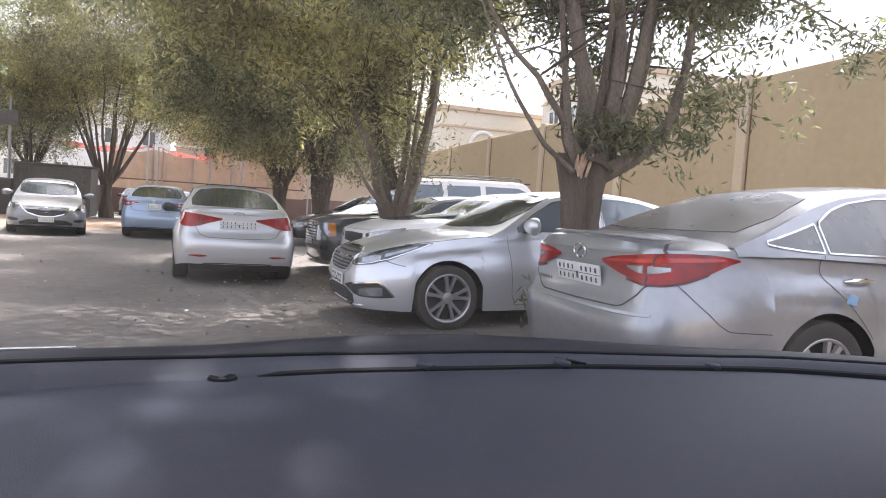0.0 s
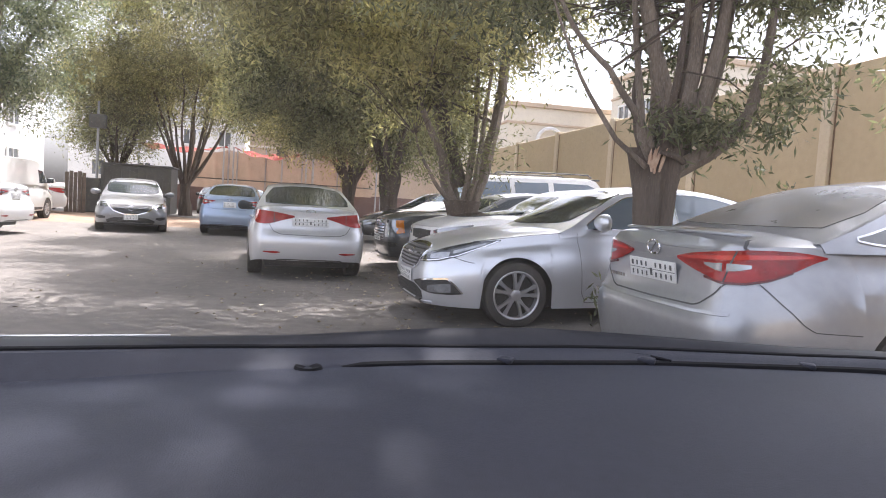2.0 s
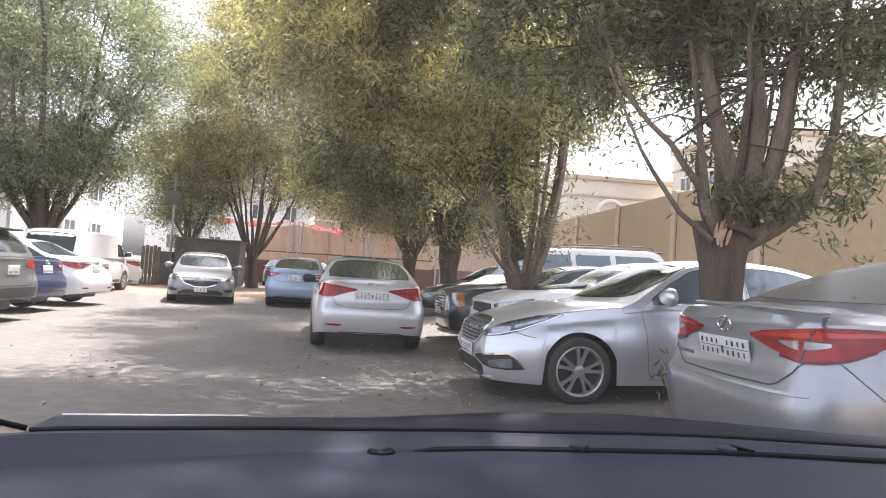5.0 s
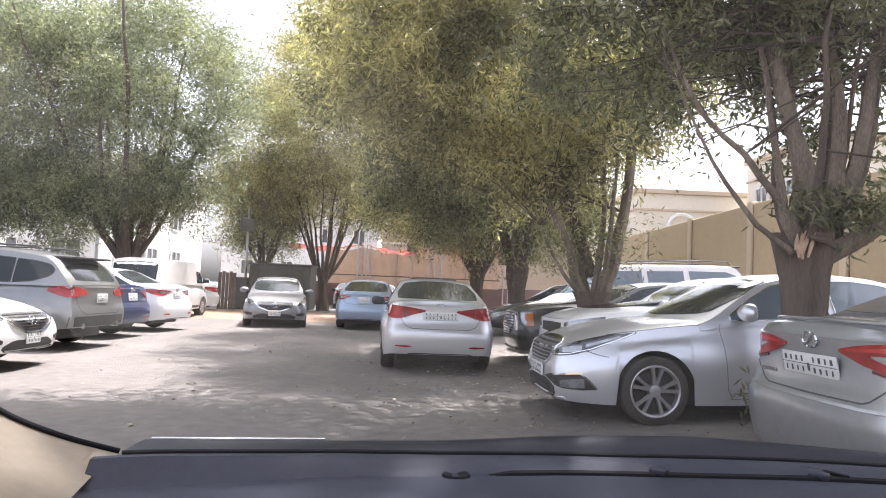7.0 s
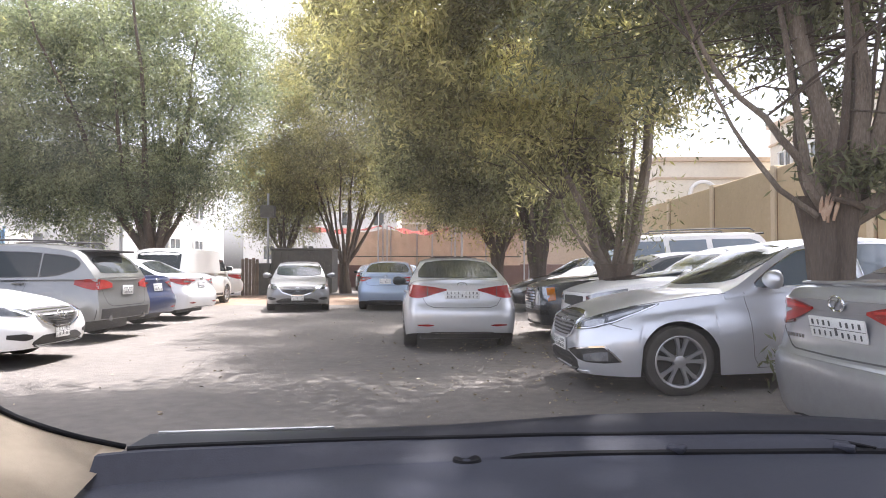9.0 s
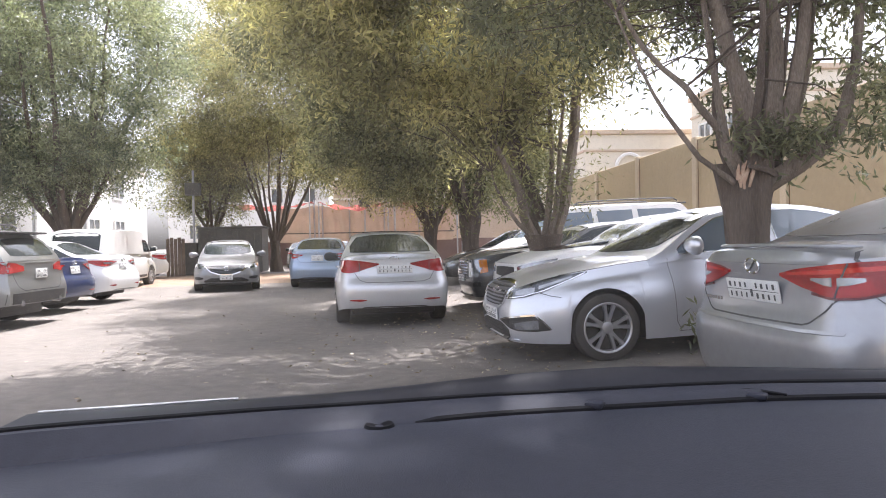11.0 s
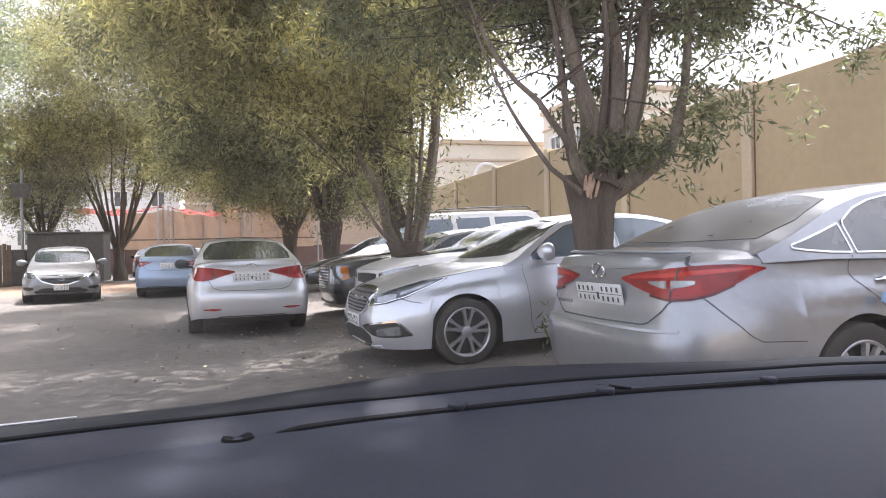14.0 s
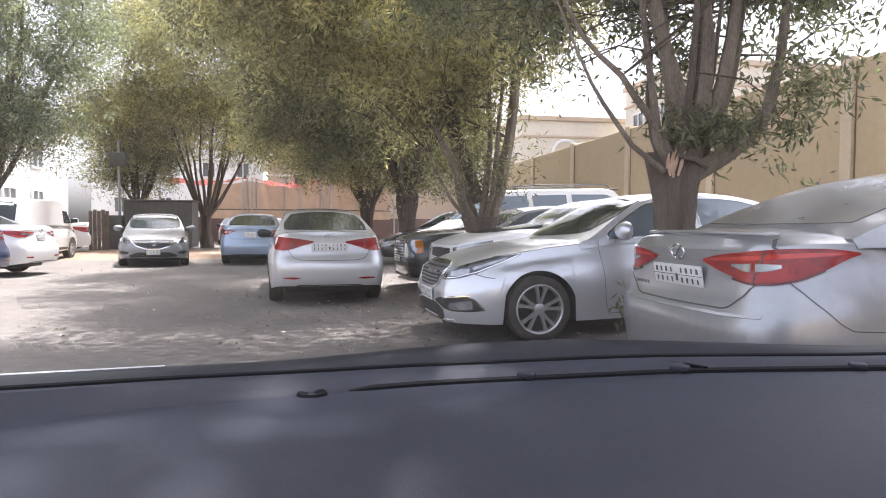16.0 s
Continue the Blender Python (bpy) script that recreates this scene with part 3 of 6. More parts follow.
def sedan(L=4.855, W=1.865, H=1.475, wb=2.805, fo=0.95, **kw):
    k = L / 4.855
    h = H / 1.475
    q = lambda pts: [(a * k, b) for a, b in pts]
    z = lambda pts: [(a * k, *(b * h for b in r)) for a, *r in pts]
    sp = dict(L=L, W=W, H=H, wb=wb, fo=fo, r=0.325, rimr=0.222, spokes=5, arch=0.372, bulge=(0.05, 0.045), wrap=(0.34, 0.26),
              roofw=0.61, beltw=0.885, crease=1, tumble=1)
    sp["plan"] = q([(0, 0.76), (0.05, 0.82), (0.18, 0.90), (0.45, 0.955), (1.0, 0.99), (2.4, 1.0), (3.9, 0.99), (4.4, 0.955), (4.66, 0.91), (4.80, 0.85), (4.855, 0.79)])
    sp["belt"] = z([(0, 0.66), (0.15, 0.72), (0.5, 0.81), (1.0, 0.90), (1.5, 0.955), (2.4, 0.97), (3.4, 1.0), (4.1, 1.045), (4.6, 1.05), (4.855, 1.02)])
    sp["top"] = z([(0, 0.68), (0.15, 0.76), (0.5, 0.87), (1.0, 0.965), (1.5, 1.02), (3.4, 1.06), (4.0, 1.105), (4.5, 1.115), (4.75, 1.12), (4.855, 1.07)])
    sp["sill"] = q([(0, 0.235), (0.5, 0.205), (1.6, 0.19), (3.2, 0.19), (4.3, 0.22), (4.855, 0.29)])
    sp["nose"] = [(0.15, 0.10), (0.30, 0.02), (0.45, 0.0), (0.60, 0.015), (0.70, 0.06), (0.80, 0.12), (1.1, 0.2)]
    sp["tail"] = [(0.2, 0.10), (0.35, 0.02), (0.55, 0.0), (0.66, 0.02), (0.72, 0.085), (0.90, 0.11), (1.04, 0.10), (1.12, 0.03), (1.3, 0.1)]
    sp["roof"] = z([(1.05, 0.96), (1.24, 1.02), (2.02, 1.405), (2.30, 1.458), (2.65, 1.477), (3.0, 1.472), (3.4, 1.435), (4.20, 1.125), (4.40, 1.06)])
    sp["panes"] = [z([(1.66, 0.975, 1.04), (1.9, 0.977, 1.19), (2.2, 0.98, 1.335), (2.5, 0.985, 1.375), (2.72, 0.988, 1.38)]),
                   z([(2.79, 0.99, 1.385), (3.1, 0.995, 1.38), (3.3, 1.0, 1.35), (3.46, 1.005, 1.30)]),
                   z([(3.50, 1.008, 1.285), (3.70, 1.02, 1.20), (3.98, 1.055, 1.085)])]
    sp["screen"] = [(-0.66, 1.08 * h, 1.26 * h), (-0.58, 1.045 * h, 1.38 * h), (-0.3, 1.03 * h, 1.42 * h), (0, 1.025 * h, 1.43 * h), (0.3, 1.03 * h, 1.42 * h), (0.58, 1.045 * h, 1.38 * h), (0.66, 1.08 * h, 1.26 * h)]
    sp["backlight"] = [(-0.63, 1.13 * h, 1.22 * h), (-0.52, 1.125 * h, 1.37 * h), (-0.25, 1.125 * h, 1.41 * h), (0, 1.125 * h, 1.415 * h), (0.25, 1.125 * h, 1.41 * h), (0.52, 1.125 * h, 1.37 * h), (0.63, 1.13 * h, 1.22 * h)]
    sp["gaps"] = [z([(1.60, 0.93), (1.64, 0.7), (1.66, 0.35), (1.72, 0.24)]), z([(2.77, 0.975), (2.78, 0.6), (2.77, 0.24)]),
                  z([(3.74, 1.02), (3.70, 0.90), (3.60, 0.78), (3.42, 0.66)]), z([(1.66, 0.25), (3.3, 0.25)]), z([(0.34, 0.755), (0.6, 0.815), (1.0, 0.885), (1.40, 0.94)]), z([(0.50, 0.70), (0.57, 0.62), (0.60, 0.52)]), z([(4.36, 0.84), (4.25, 0.66), (4.18, 0.52), (4.12, 0.475)])]
    sp["handles"] = z([(2.58, 0.86), (3.52, 0.89)])
    sp["mirror"] = (1.78 * k, 1.0 * h)
    sp["ends"] = []
    sp.update(kw)
    return sp


def box_car(L, W, H, wb, fo, hood=1.0, cowl=1.35, wtop=2.1, rear=None, **kw):
    """Tall vehicle with an upright tail: a wagon body or a van."""
    rear = rear or L - 0.12
    sp = sedan(L, W, H, wb, fo)
    belt = kw.pop("belt_z", 1.05)
    sp.update(r=0.37, rimr=0.235, arch=0.425, roofw=0.74, beltw=0.94, wrap=(0.25, 0.10), bulge=(0.10, 0.05))
    sp["plan"] = [(0, 0.80), (0.06, 0.86), (0.2, 0.92), (0.5, 0.97), (1.2, 1.0), (L - 1.0, 1.0), (L - 0.3, 0.97), (L - 0.08, 0.93), (L, 0.90)]
    sp["belt"] = [(0, hood - 0.18), (0.2, hood - 0.10), (0.6, hood - 0.05), (cowl, belt - 0.02), (L - 0.5, belt + 0.02), (L, belt + 0.02)]
    sp["top"] = [(0, hood - 0.16), (0.2, hood - 0.05), (0.6, hood + 0.02), (cowl, belt + 0.07), (L - 0.5, belt + 0.06), (L, belt + 0.03)]
    sp["sill"] = [(0, 0.34), (0.5, 0.30), (1.6, 0.28), (L - 0.7, 0.30), (L, 0.38)]
    sp["tail"] = [(0.2, 0.10), (0.4, 0.02), (0.6, 0.0), (0.8, 0.05), (1.3, 0.08)]
    sp["roof"] = [(cowl - 0.15, belt - 0.02), (cowl, belt + 0.04), (wtop, H - 0.06), (wtop + 0.3, H - 0.012), (wtop + 1.0, H), (rear - 0.35, H - 0.02), (rear - 0.12, H - 0.07), (rear + 0.05, belt + 0.12), (rear + 0.10, belt - 0.02)]
    zt = H - 0.16
    a, b = wtop - 0.25, rear - 0.28
    d = (b - a) / 3.15
    lo = belt + 0.03
    sp["panes"] = [[(a - 0.28, lo, lo + 0.05), (a, lo, zt - 0.16), (a + 0.3, lo, zt), (a + d, lo, zt)],
                   [(a + d + 0.12, lo, zt), (a + 2 * d - 0.05, lo + 0.005, zt)],
                   [(a + 2 * d + 0.08, lo + 0.01, zt), (b - 0.2, lo + 0.02, zt - 0.02), (b, lo + 0.06, zt - 0.10)]]
    sp["screen"] = [(-0.70, belt + 0.10, zt - 0.1), (-0.5, belt + 0.07, zt + 0.04), (0, belt + 0.06, zt + 0.06), (0.5, belt + 0.07, zt + 0.04), (0.70, belt + 0.10, zt - 0.1)]
    sp["backlight"] = [(-0.66, belt + 0.10, zt - 0.06), (-0.55, belt + 0.08, zt), (0, belt + 0.08, zt + 0.03), (0.55, belt + 0.08, zt), (0.66, belt + 0.10, zt - 0.06)]
    sp["gaps"] = [[(cowl + 0.35, belt), (cowl + 0.33, 0.7), (cowl + 0.4, 0.36)], [(a + d + 0.05, belt), (a + d + 0.06, 0.36)], [(a + 2 * d, belt), (a + 2 * d - 0.05, 0.75)]]
    sp["handles"] = [(a + d - 0.15, belt - 0.10), (a + 2 * d - 0.15, belt - 0.08)]
    sp["mirror"] = (wtop - 0.15, belt + 0.08)
    sp.update(kw)
    return sp


# ---- noses and tails ----
def corner(nm, tree, stations, mt, parent, side, lift=0.011, label="", n=26, k=7, depth=0.03):
    """A lamp or pane that runs on round a corner of the body, with a smooth outline."""
    w = [q[0] for q in stations]
    lo, hi = curve([(q[0], q[1]) for q in stations], 0.03), curve([(q[0], q[2]) for q in stations], 0.03)
    st = [(a, lo(a), hi(a)) for a in np.linspace(w[0], w[-1], n)]
    return part(nm, patch(bmesh.new(), tree, strip(st, n, k), side, lift, depth), mt, parent, label)


def front_wing_grille(c, tree, end, both, sp, X):
    """Broad pentagon grille with a chrome wing under it, narrow lamps."""
    gr = end("grille", [(-0.50, 0.66, 0.705), (-0.40, 0.56, 0.72), (-0.15, 0.49, 0.725), (0.15, 0.49, 0.725), (0.40, 0.56, 0.72), (0.50, 0.66, 0.705)], M_TRIM, "front", 0.008)
    for i in range(6):
        z = 0.53 + i * 0.033
        w = 0.22 + i * 0.045
        part("grille_bar", patch(bmesh.new(), tree, line([(-w, z), (w, z)], 0.008, 12), "front", 0.016, 0.01), M_LAMPDARK, gr)
    part("chrome_wing", patch(bmesh.new(), tree, line([(-0.56, 0.70), (-0.42, 0.56), (-0.17, 0.475), (0.17, 0.475), (0.42, 0.56), (0.56, 0.70)], 0.024, 30), "front", 0.018, 0.02), M_CHROME, c)
    for fl in (False, True):
        h = end("headlamp", [(0.50, 0.665, 0.70), (0.62, 0.635, 0.725), (0.76, 0.65, 0.75), (0.84, 0.68, 0.76)], M_LAMPDARK, "front", 0.010, "narrow glass headlamp", flip=fl)
        part("headlamp_tip", patch(bmesh.new(), tree, strip([(X(0.2), 0.66, 0.75), (X(0.42), 0.70, 0.775), (X(0.62), 0.75, 0.79)], 10, 4), "right" if fl else "left", 0.010), M_LAMPDARK, h)
        end("fog_lamp_surround", [(0.60, 0.36, 0.40), (0.72, 0.34, 0.43), (0.82, 0.37, 0.42)], M_TRIM, "front", 0.006, n=8, flip=fl)
    end("lower_intake", [(-0.58, 0.28, 0.32), (-0.4, 0.27, 0.39), (0.4, 0.27, 0.39), (0.58, 0.28, 0.32)], M_TRIM, "front", 0.005)
    emblem(c, tree, 0, 0.63, "front", 0.075, 0.062)
    plate(c, sp["L"] / 2 + 0.055, 0, 0.41, 0.335, 0.155, 0, True)


def front_upright(c, tree, end, both, sp, X):
    """Tall egg-crate grille and upright lamps with amber corners."""
    b = sp["belt"][0][1] + 0.02
    gr = end("grille", [(-0.42, b - 0.38, b - 0.02), (0.42, b - 0.38, b - 0.02)], M_CHROME, "front", 0.012)
    for i in range(7):
        z = b - 0.35 + i * 0.052
        part("grille_bar", patch(bmesh.new(), tree, line([(-0.40, z), (0.40, z)], 0.022, 10), "front", 0.02, 0.01), M_TRIM, gr)
    for fl in (False, True):
        h = end("headlamp", [(0.52, b - 0.33, b - 0.03), (0.78, b - 0.33, b - 0.03)], M_CLEAR, "front", 0.012, "upright clear headlamp", flip=fl)
        part("corner_lamp", patch(bmesh.new(), tree, strip([(X(0.13), b - 0.27, b - 0.04), (X(0.26), b - 0.25, b - 0.03)], 5, 5), "right" if fl else "left", 0.012), M_AMBER, h, "amber corner lens")
    end("bumper_trim", [(-0.8, 0.42, 0.5), (0.8, 0.42, 0.5)], M_TRIM, "front", 0.01)
    plate(c, sp["L"] / 2 + 0.07, 0, 0.56, 0.52, 0.115, 0, True)


def front_plain(c, tree, end, both, sp, X):
    b = sp["belt"][0][1]
    end("grille", [(-0.40, b - 0.17, b - 0.05), (0, b - 0.19, b - 0.04), (0.40, b - 0.17, b - 0.05)], M_TRIM, "front", 0.008)
    for sy in (1, -1):
        corner("headlamp", tree, [(-0.30, b - 0.13, b - 0.045), (-0.12, b - 0.14, b - 0.005), (0.08, b - 0.10, b + 0.025), (0.24, b - 0.02, b + 0.045)], M_CLEAR, c, (1, sy, sp["L"] / 2, sp["W"] / 2), 0.010, "clear glass headlamp")
    end("lower_intake", [(-0.5, 0.3, 0.40), (0.5, 0.3, 0.40)], M_TRIM, "front", 0.006)
    plate(c, sp["L"] / 2 + 0.055, 0, 0.46, 0.335, 0.155, 0, True)


def rear_sedan(inner=0.29, z0=0.80, z1=0.985, tip=0.62, clear=True, plate_w=0.52, plate_h=0.115, plate_z=0.86, refl=True, lid=0.70, wide=0.0, lipz=1.08, badge=True, wedge=False):
    """A boot lid with its gap, swept red lamps that run on along the wings, reflectors, plate and badge."""
    def build(c, tree, end, both, sp, X):
        k = sp["H"] / 1.475
        L = sp["L"]
        zm = (z0 + z1) / 2
        for fl in (False, True):
            sd = (-1, -1 if fl else 1, L / 2, sp["W"] / 2)
            wi, wt = -(sp["W"] / 2 - inner) * 0.707, tip * 0.707
            run = [wi + (wt - wi) * f for f in (0, 0.17, 0.29, 0.40, 0.57, 0.74, 0.89, 1.0)]
            lo = [0.73, 0.46, 0.16, 0.03, 0.03, 0.24, 0.60, 0.90]
            hi = [0.80, 0.87, 0.92, 0.96, 1.01, 1.04, 1.04, 0.97]
            if wedge:
                lo, hi = [0.60, 0.34, 0.12, 0.02, 0.04, 0.22, 0.50, 0.80], [0.72, 0.86, 0.95, 1.0, 1.02, 1.0, 0.95, 0.86]
            Z = lambda f: (z0 + (z1 - z0) * f) * k
            h = corner("tail_lamp", tree, [(a, Z(b), Z(d)) for a, b, d in zip(run, lo, hi)], M_RED, c, sd, 0.012, "red glass tail lamp", 30, 7)
            part("lamp_split", patch(bmesh.new(), tree, line([(run[2] - 0.012, Z(0.10)), (run[2] - 0.004, Z(0.95))], 0.007, 10), sd, 0.0145, 0.004), M_SEAM, h)
            if clear:
                corner("reversing_lamp", tree, [(run[1] - 0.01, Z(0.60), Z(0.68)), (run[2] - 0.02, Z(0.38), Z(0.70))], M_CLEAR, h, sd, 0.016, "clear reversing lens", 8, 3, 0.005)
                corner("reversing_lamp", tree, [(run[2] + 0.005, Z(0.38), Z(0.70)), (run[3] + 0.07, Z(0.43), Z(0.72))], M_CLEAR, h, sd, 0.016, "clear reversing lens", 8, 3, 0.005)
            if refl:
                end("reflector", [(0.42, 0.415 * k, 0.425 * k), (0.50, 0.40 * k, 0.435 * k), (0.66, 0.415 * k, 0.43 * k)], M_RED, "rear", 0.008, "red bumper reflector", 8, 3, flip=fl)
            e = [(0, lid * k - 0.04), (0.42, lid * k - 0.035), (0.52, lid * k), (0.57, lid * k + 0.08), (0.60, z0 * k + 0.04), (0.62, z1 * k + 0.02), (0.66, z1 * k + 0.10)]
            part("panel_gap", patch(bmesh.new(), tree, line([(-a, b) for a, b in e] if fl else e, 0.007, 50), "rear", 0.0022, 0), M_SEAM, c)
        part("lid_crease", patch(bmesh.new(), tree, line([(-0.60, z1 * k + 0.028), (0, z1 * k + 0.045), (0.60, z1 * k + 0.028)], 0.012, 20), "rear", 0.004, 0.004), sp["paint"], c)
        p, nrm, _, _ = tree.ray_cast(Vector((-6, 0, plate_z * k)), Vector((1, 0, 0)))
        plate(c, p.x - 0.012, 0, plate_z * k, plate_w, plate_h, -math.degrees(math.asin(max(-0.4, min(0.4, -nrm.z if nrm.x > 0 else nrm.z)))), False)
        if badge:
            emblem(c, tree, 0, (z1 + 0.005) * k, "rear", 0.068, 0.04)
        end("bumper_valance", [(-0.55, 0.27 * k, 0.30 * k), (-0.4, 0.26 * k, 0.32 * k), (0.4, 0.26 * k, 0.32 * k), (0.55, 0.27 * k, 0.30 * k)], M_TRIM, "rear", 0.004)
    return build


def rear_wagon(c, tree, end, both, sp, X):
    b = sp["belt"][-1][1]
    L = sp["L"]
    for fl in (False, True):
        h = end("tail_lamp", [(0.44, b - 0.17, b - 0.10), (0.62, b - 0.19, b - 0.04), (0.88, b - 0.21, b - 0.02)], M_RED, "rear", 0.012, "red glass tail lamp", flip=fl)
        part("lamp_wing", patch(bmesh.new(), tree, strip([(X(L - 0.10), b - 0.21, b - 0.02), (X(L - 0.28), b - 0.17, b - 0.03), (X(L - 0.45), b - 0.12, b - 0.05)], 10, 4), "right" if fl else "left", 0.011), M_RED, h)
        e = [(0, 0.60), (0.5, 0.60), (0.62, 0.66), (0.70, b - 0.2), (0.72, b)]
        part("panel_gap", patch(bmesh.new(), tree, line([(-a, q) for a, q in e] if fl else e, 0.010, 24), "rear", 0.0022, 0), M_SEAM, c)
        part("exhaust", tube(bmesh.new(), [(-L / 2 + 0.1, (-1 if fl else 1) * 0.55, 0.40), (-L / 2 - 0.03, (-1 if fl else 1) * 0.55, 0.40)], [0.045, 0.05], 12), M_CHROME, c)
    end("bumper_trim", [(-0.85, 0.40, 0.56), (0, 0.39, 0.57), (0.85, 0.40, 0.56)], M_TRIM, "rear", 0.008)
    both("sill_trim", [(sp["fo"] + 0.45, 0.28, 0.40), (sp["fo"] + sp["wb"] - 0.45, 0.28, 0.40)], M_TRIM, 0.006)
    plate(c, -L / 2 - 0.02, 0, b - 0.22, 0.335, 0.155, 0, False)
    if sp.get("spoiler", True):
        s0, s1, zs = sp.get("spoiler", (L - 0.50, L - 0.16, sp["H"] - 0.06))
        bm = box(bmesh.new(), X(s1), X(s0), -0.58, 0.58, zs - 0.025, zs + 0.012, 0.012)
        part("roof_spoiler", bm, M_TRIM, c)


def rear_swept(c, tree, end, both, sp, X):
    """High boot lid with its shut line, wide lamps cut by it, long plate and badge."""
    for fl in (False, True):
        sg = -1 if fl else 1
        sd = (-1, sg, sp["L"] / 2, sp["W"] / 2)
        h = corner("tail_lamp", tree, [(-0.445, 0.968, 0.984), (-0.36, 0.930, 1.008), (-0.26, 0.893, 1.024), (-0.16, 0.866, 1.036), (-0.05, 0.870, 1.043), (0.06, 0.890, 1.043), (0.16, 0.930, 1.038), (0.25, 0.980, 1.024), (0.305, 1.000, 1.010)], M_RED, c, sd, 0.014, "red glass tail lamp with dark edge", 34, 7)
        corner("lamp_base", tree, [(-0.27, 0.878, 0.893), (-0.16, 0.856, 0.868), (-0.05, 0.860, 0.872), (0.06, 0.880, 0.892), (0.16, 0.921, 0.932)], M_RED_DARK, h, sd, 0.011, "", 20, 3, 0.02)
        part("lamp_split", patch(bmesh.new(), tree, line([(-0.158, 0.868), (-0.135, 0.95), (-0.10, 1.038)], 0.008, 14), sd, 0.0165, 0.004), M_SEAM, h)
        corner("light_band", tree, [(-0.40, 0.976, 0.990), (-0.25, 0.985, 1.005), (-0.08, 0.990, 1.016), (0.10, 0.995, 1.020), (0.24, 1.004, 1.014)], M_RED_BRIGHT, h, sd, 0.017, "brighter red light band", 20, 3, 0.005)
        corner("reversing_lamp", tree, [(-0.265, 0.955, 0.966), (-0.215, 0.938, 0.968), (-0.17, 0.922, 0.970)], M_CLEAR, h, sd, 0.0175, "clear reversing lens", 8, 4, 0.005)
        corner("reversing_lamp", tree, [(-0.148, 0.926, 0.968), (-0.09, 0.930, 0.967), (-0.03, 0.945, 0.962)], M_CLEAR, h, sd, 0.0175, "clear reversing lens", 8, 4, 0.005)
        e = [(0, 0.716), (0.44, 0.720), (0.49, 0.735), (0.59, 0.805), (0.648, 0.868)]
        part("panel_gap", patch(bmesh.new(), tree, line([(sg * a, b) for a, b in e], 0.010, 40), "rear", 0.0022, 0), M_SEAM, c)
        e = [(0.685, 1.04), (0.665, 1.07), (0.64, 1.095)]
        part("panel_gap", patch(bmesh.new(), tree, line([(sg * a, b) for a, b in e], 0.008, 10), "rear", 0.0022, 0), M_SEAM, c)
    part("lid_crease", patch(bmesh.new(), tree, line([(-0.52, 0.985), (-0.2, 0.962), (0.2, 0.962), (0.52, 0.985)], 0.010, 24), "rear", 0.005, 0.004), sp["paint"], c)
    part("bumper_step", patch(bmesh.new(), tree, line([(-0.70, 0.700), (-0.45, 0.690), (0.45, 0.690), (0.70, 0.700)], 0.016, 30), "rear", 0.007, 0.006), sp["paint"], c)
    lip = bmesh.new()
    tube(lip, [(-sp["L"] / 2 + 0.105 + 0.11 * (y / 0.66) ** 2, y, 1.128 - 0.012 * (y / 0.66) ** 2) for y in np.linspace(-0.66, 0.66, 24)], [0.004] + [0.011] * 22 + [0.004], 8)
    part("lid_lip", lip, sp["paint"], c)
    p, nrm, _, _ = tree.ray_cast(Vector((-6, 0, 0.875)), Vector((1, 0, 0)))
    plate(c, p.x - 0.014, 0, 0.875, 0.52, 0.125, 8, False)
    emblem(c, tree, 0, 1.015, "rear", 0.070, 0.042)
    word = bmesh.new()
    for i in range(6):
        box(word, -0.006, 0.0, 0.36 + i * 0.034, 0.383 + i * 0.034, -0.011, 0.011)
    part("model_lettering", word, M_CHROME, c, "small illegible chrome lettering", False).matrix_basis = pose(p.x + 0.004, 0, 0.80)
    end("bumper_valance", [(-0.55, 0.27, 0.30), (-0.4, 0.26, 0.32), (0.4, 0.26, 0.32), (0.55, 0.27, 0.30)], M_TRIM, "rear", 0.004)


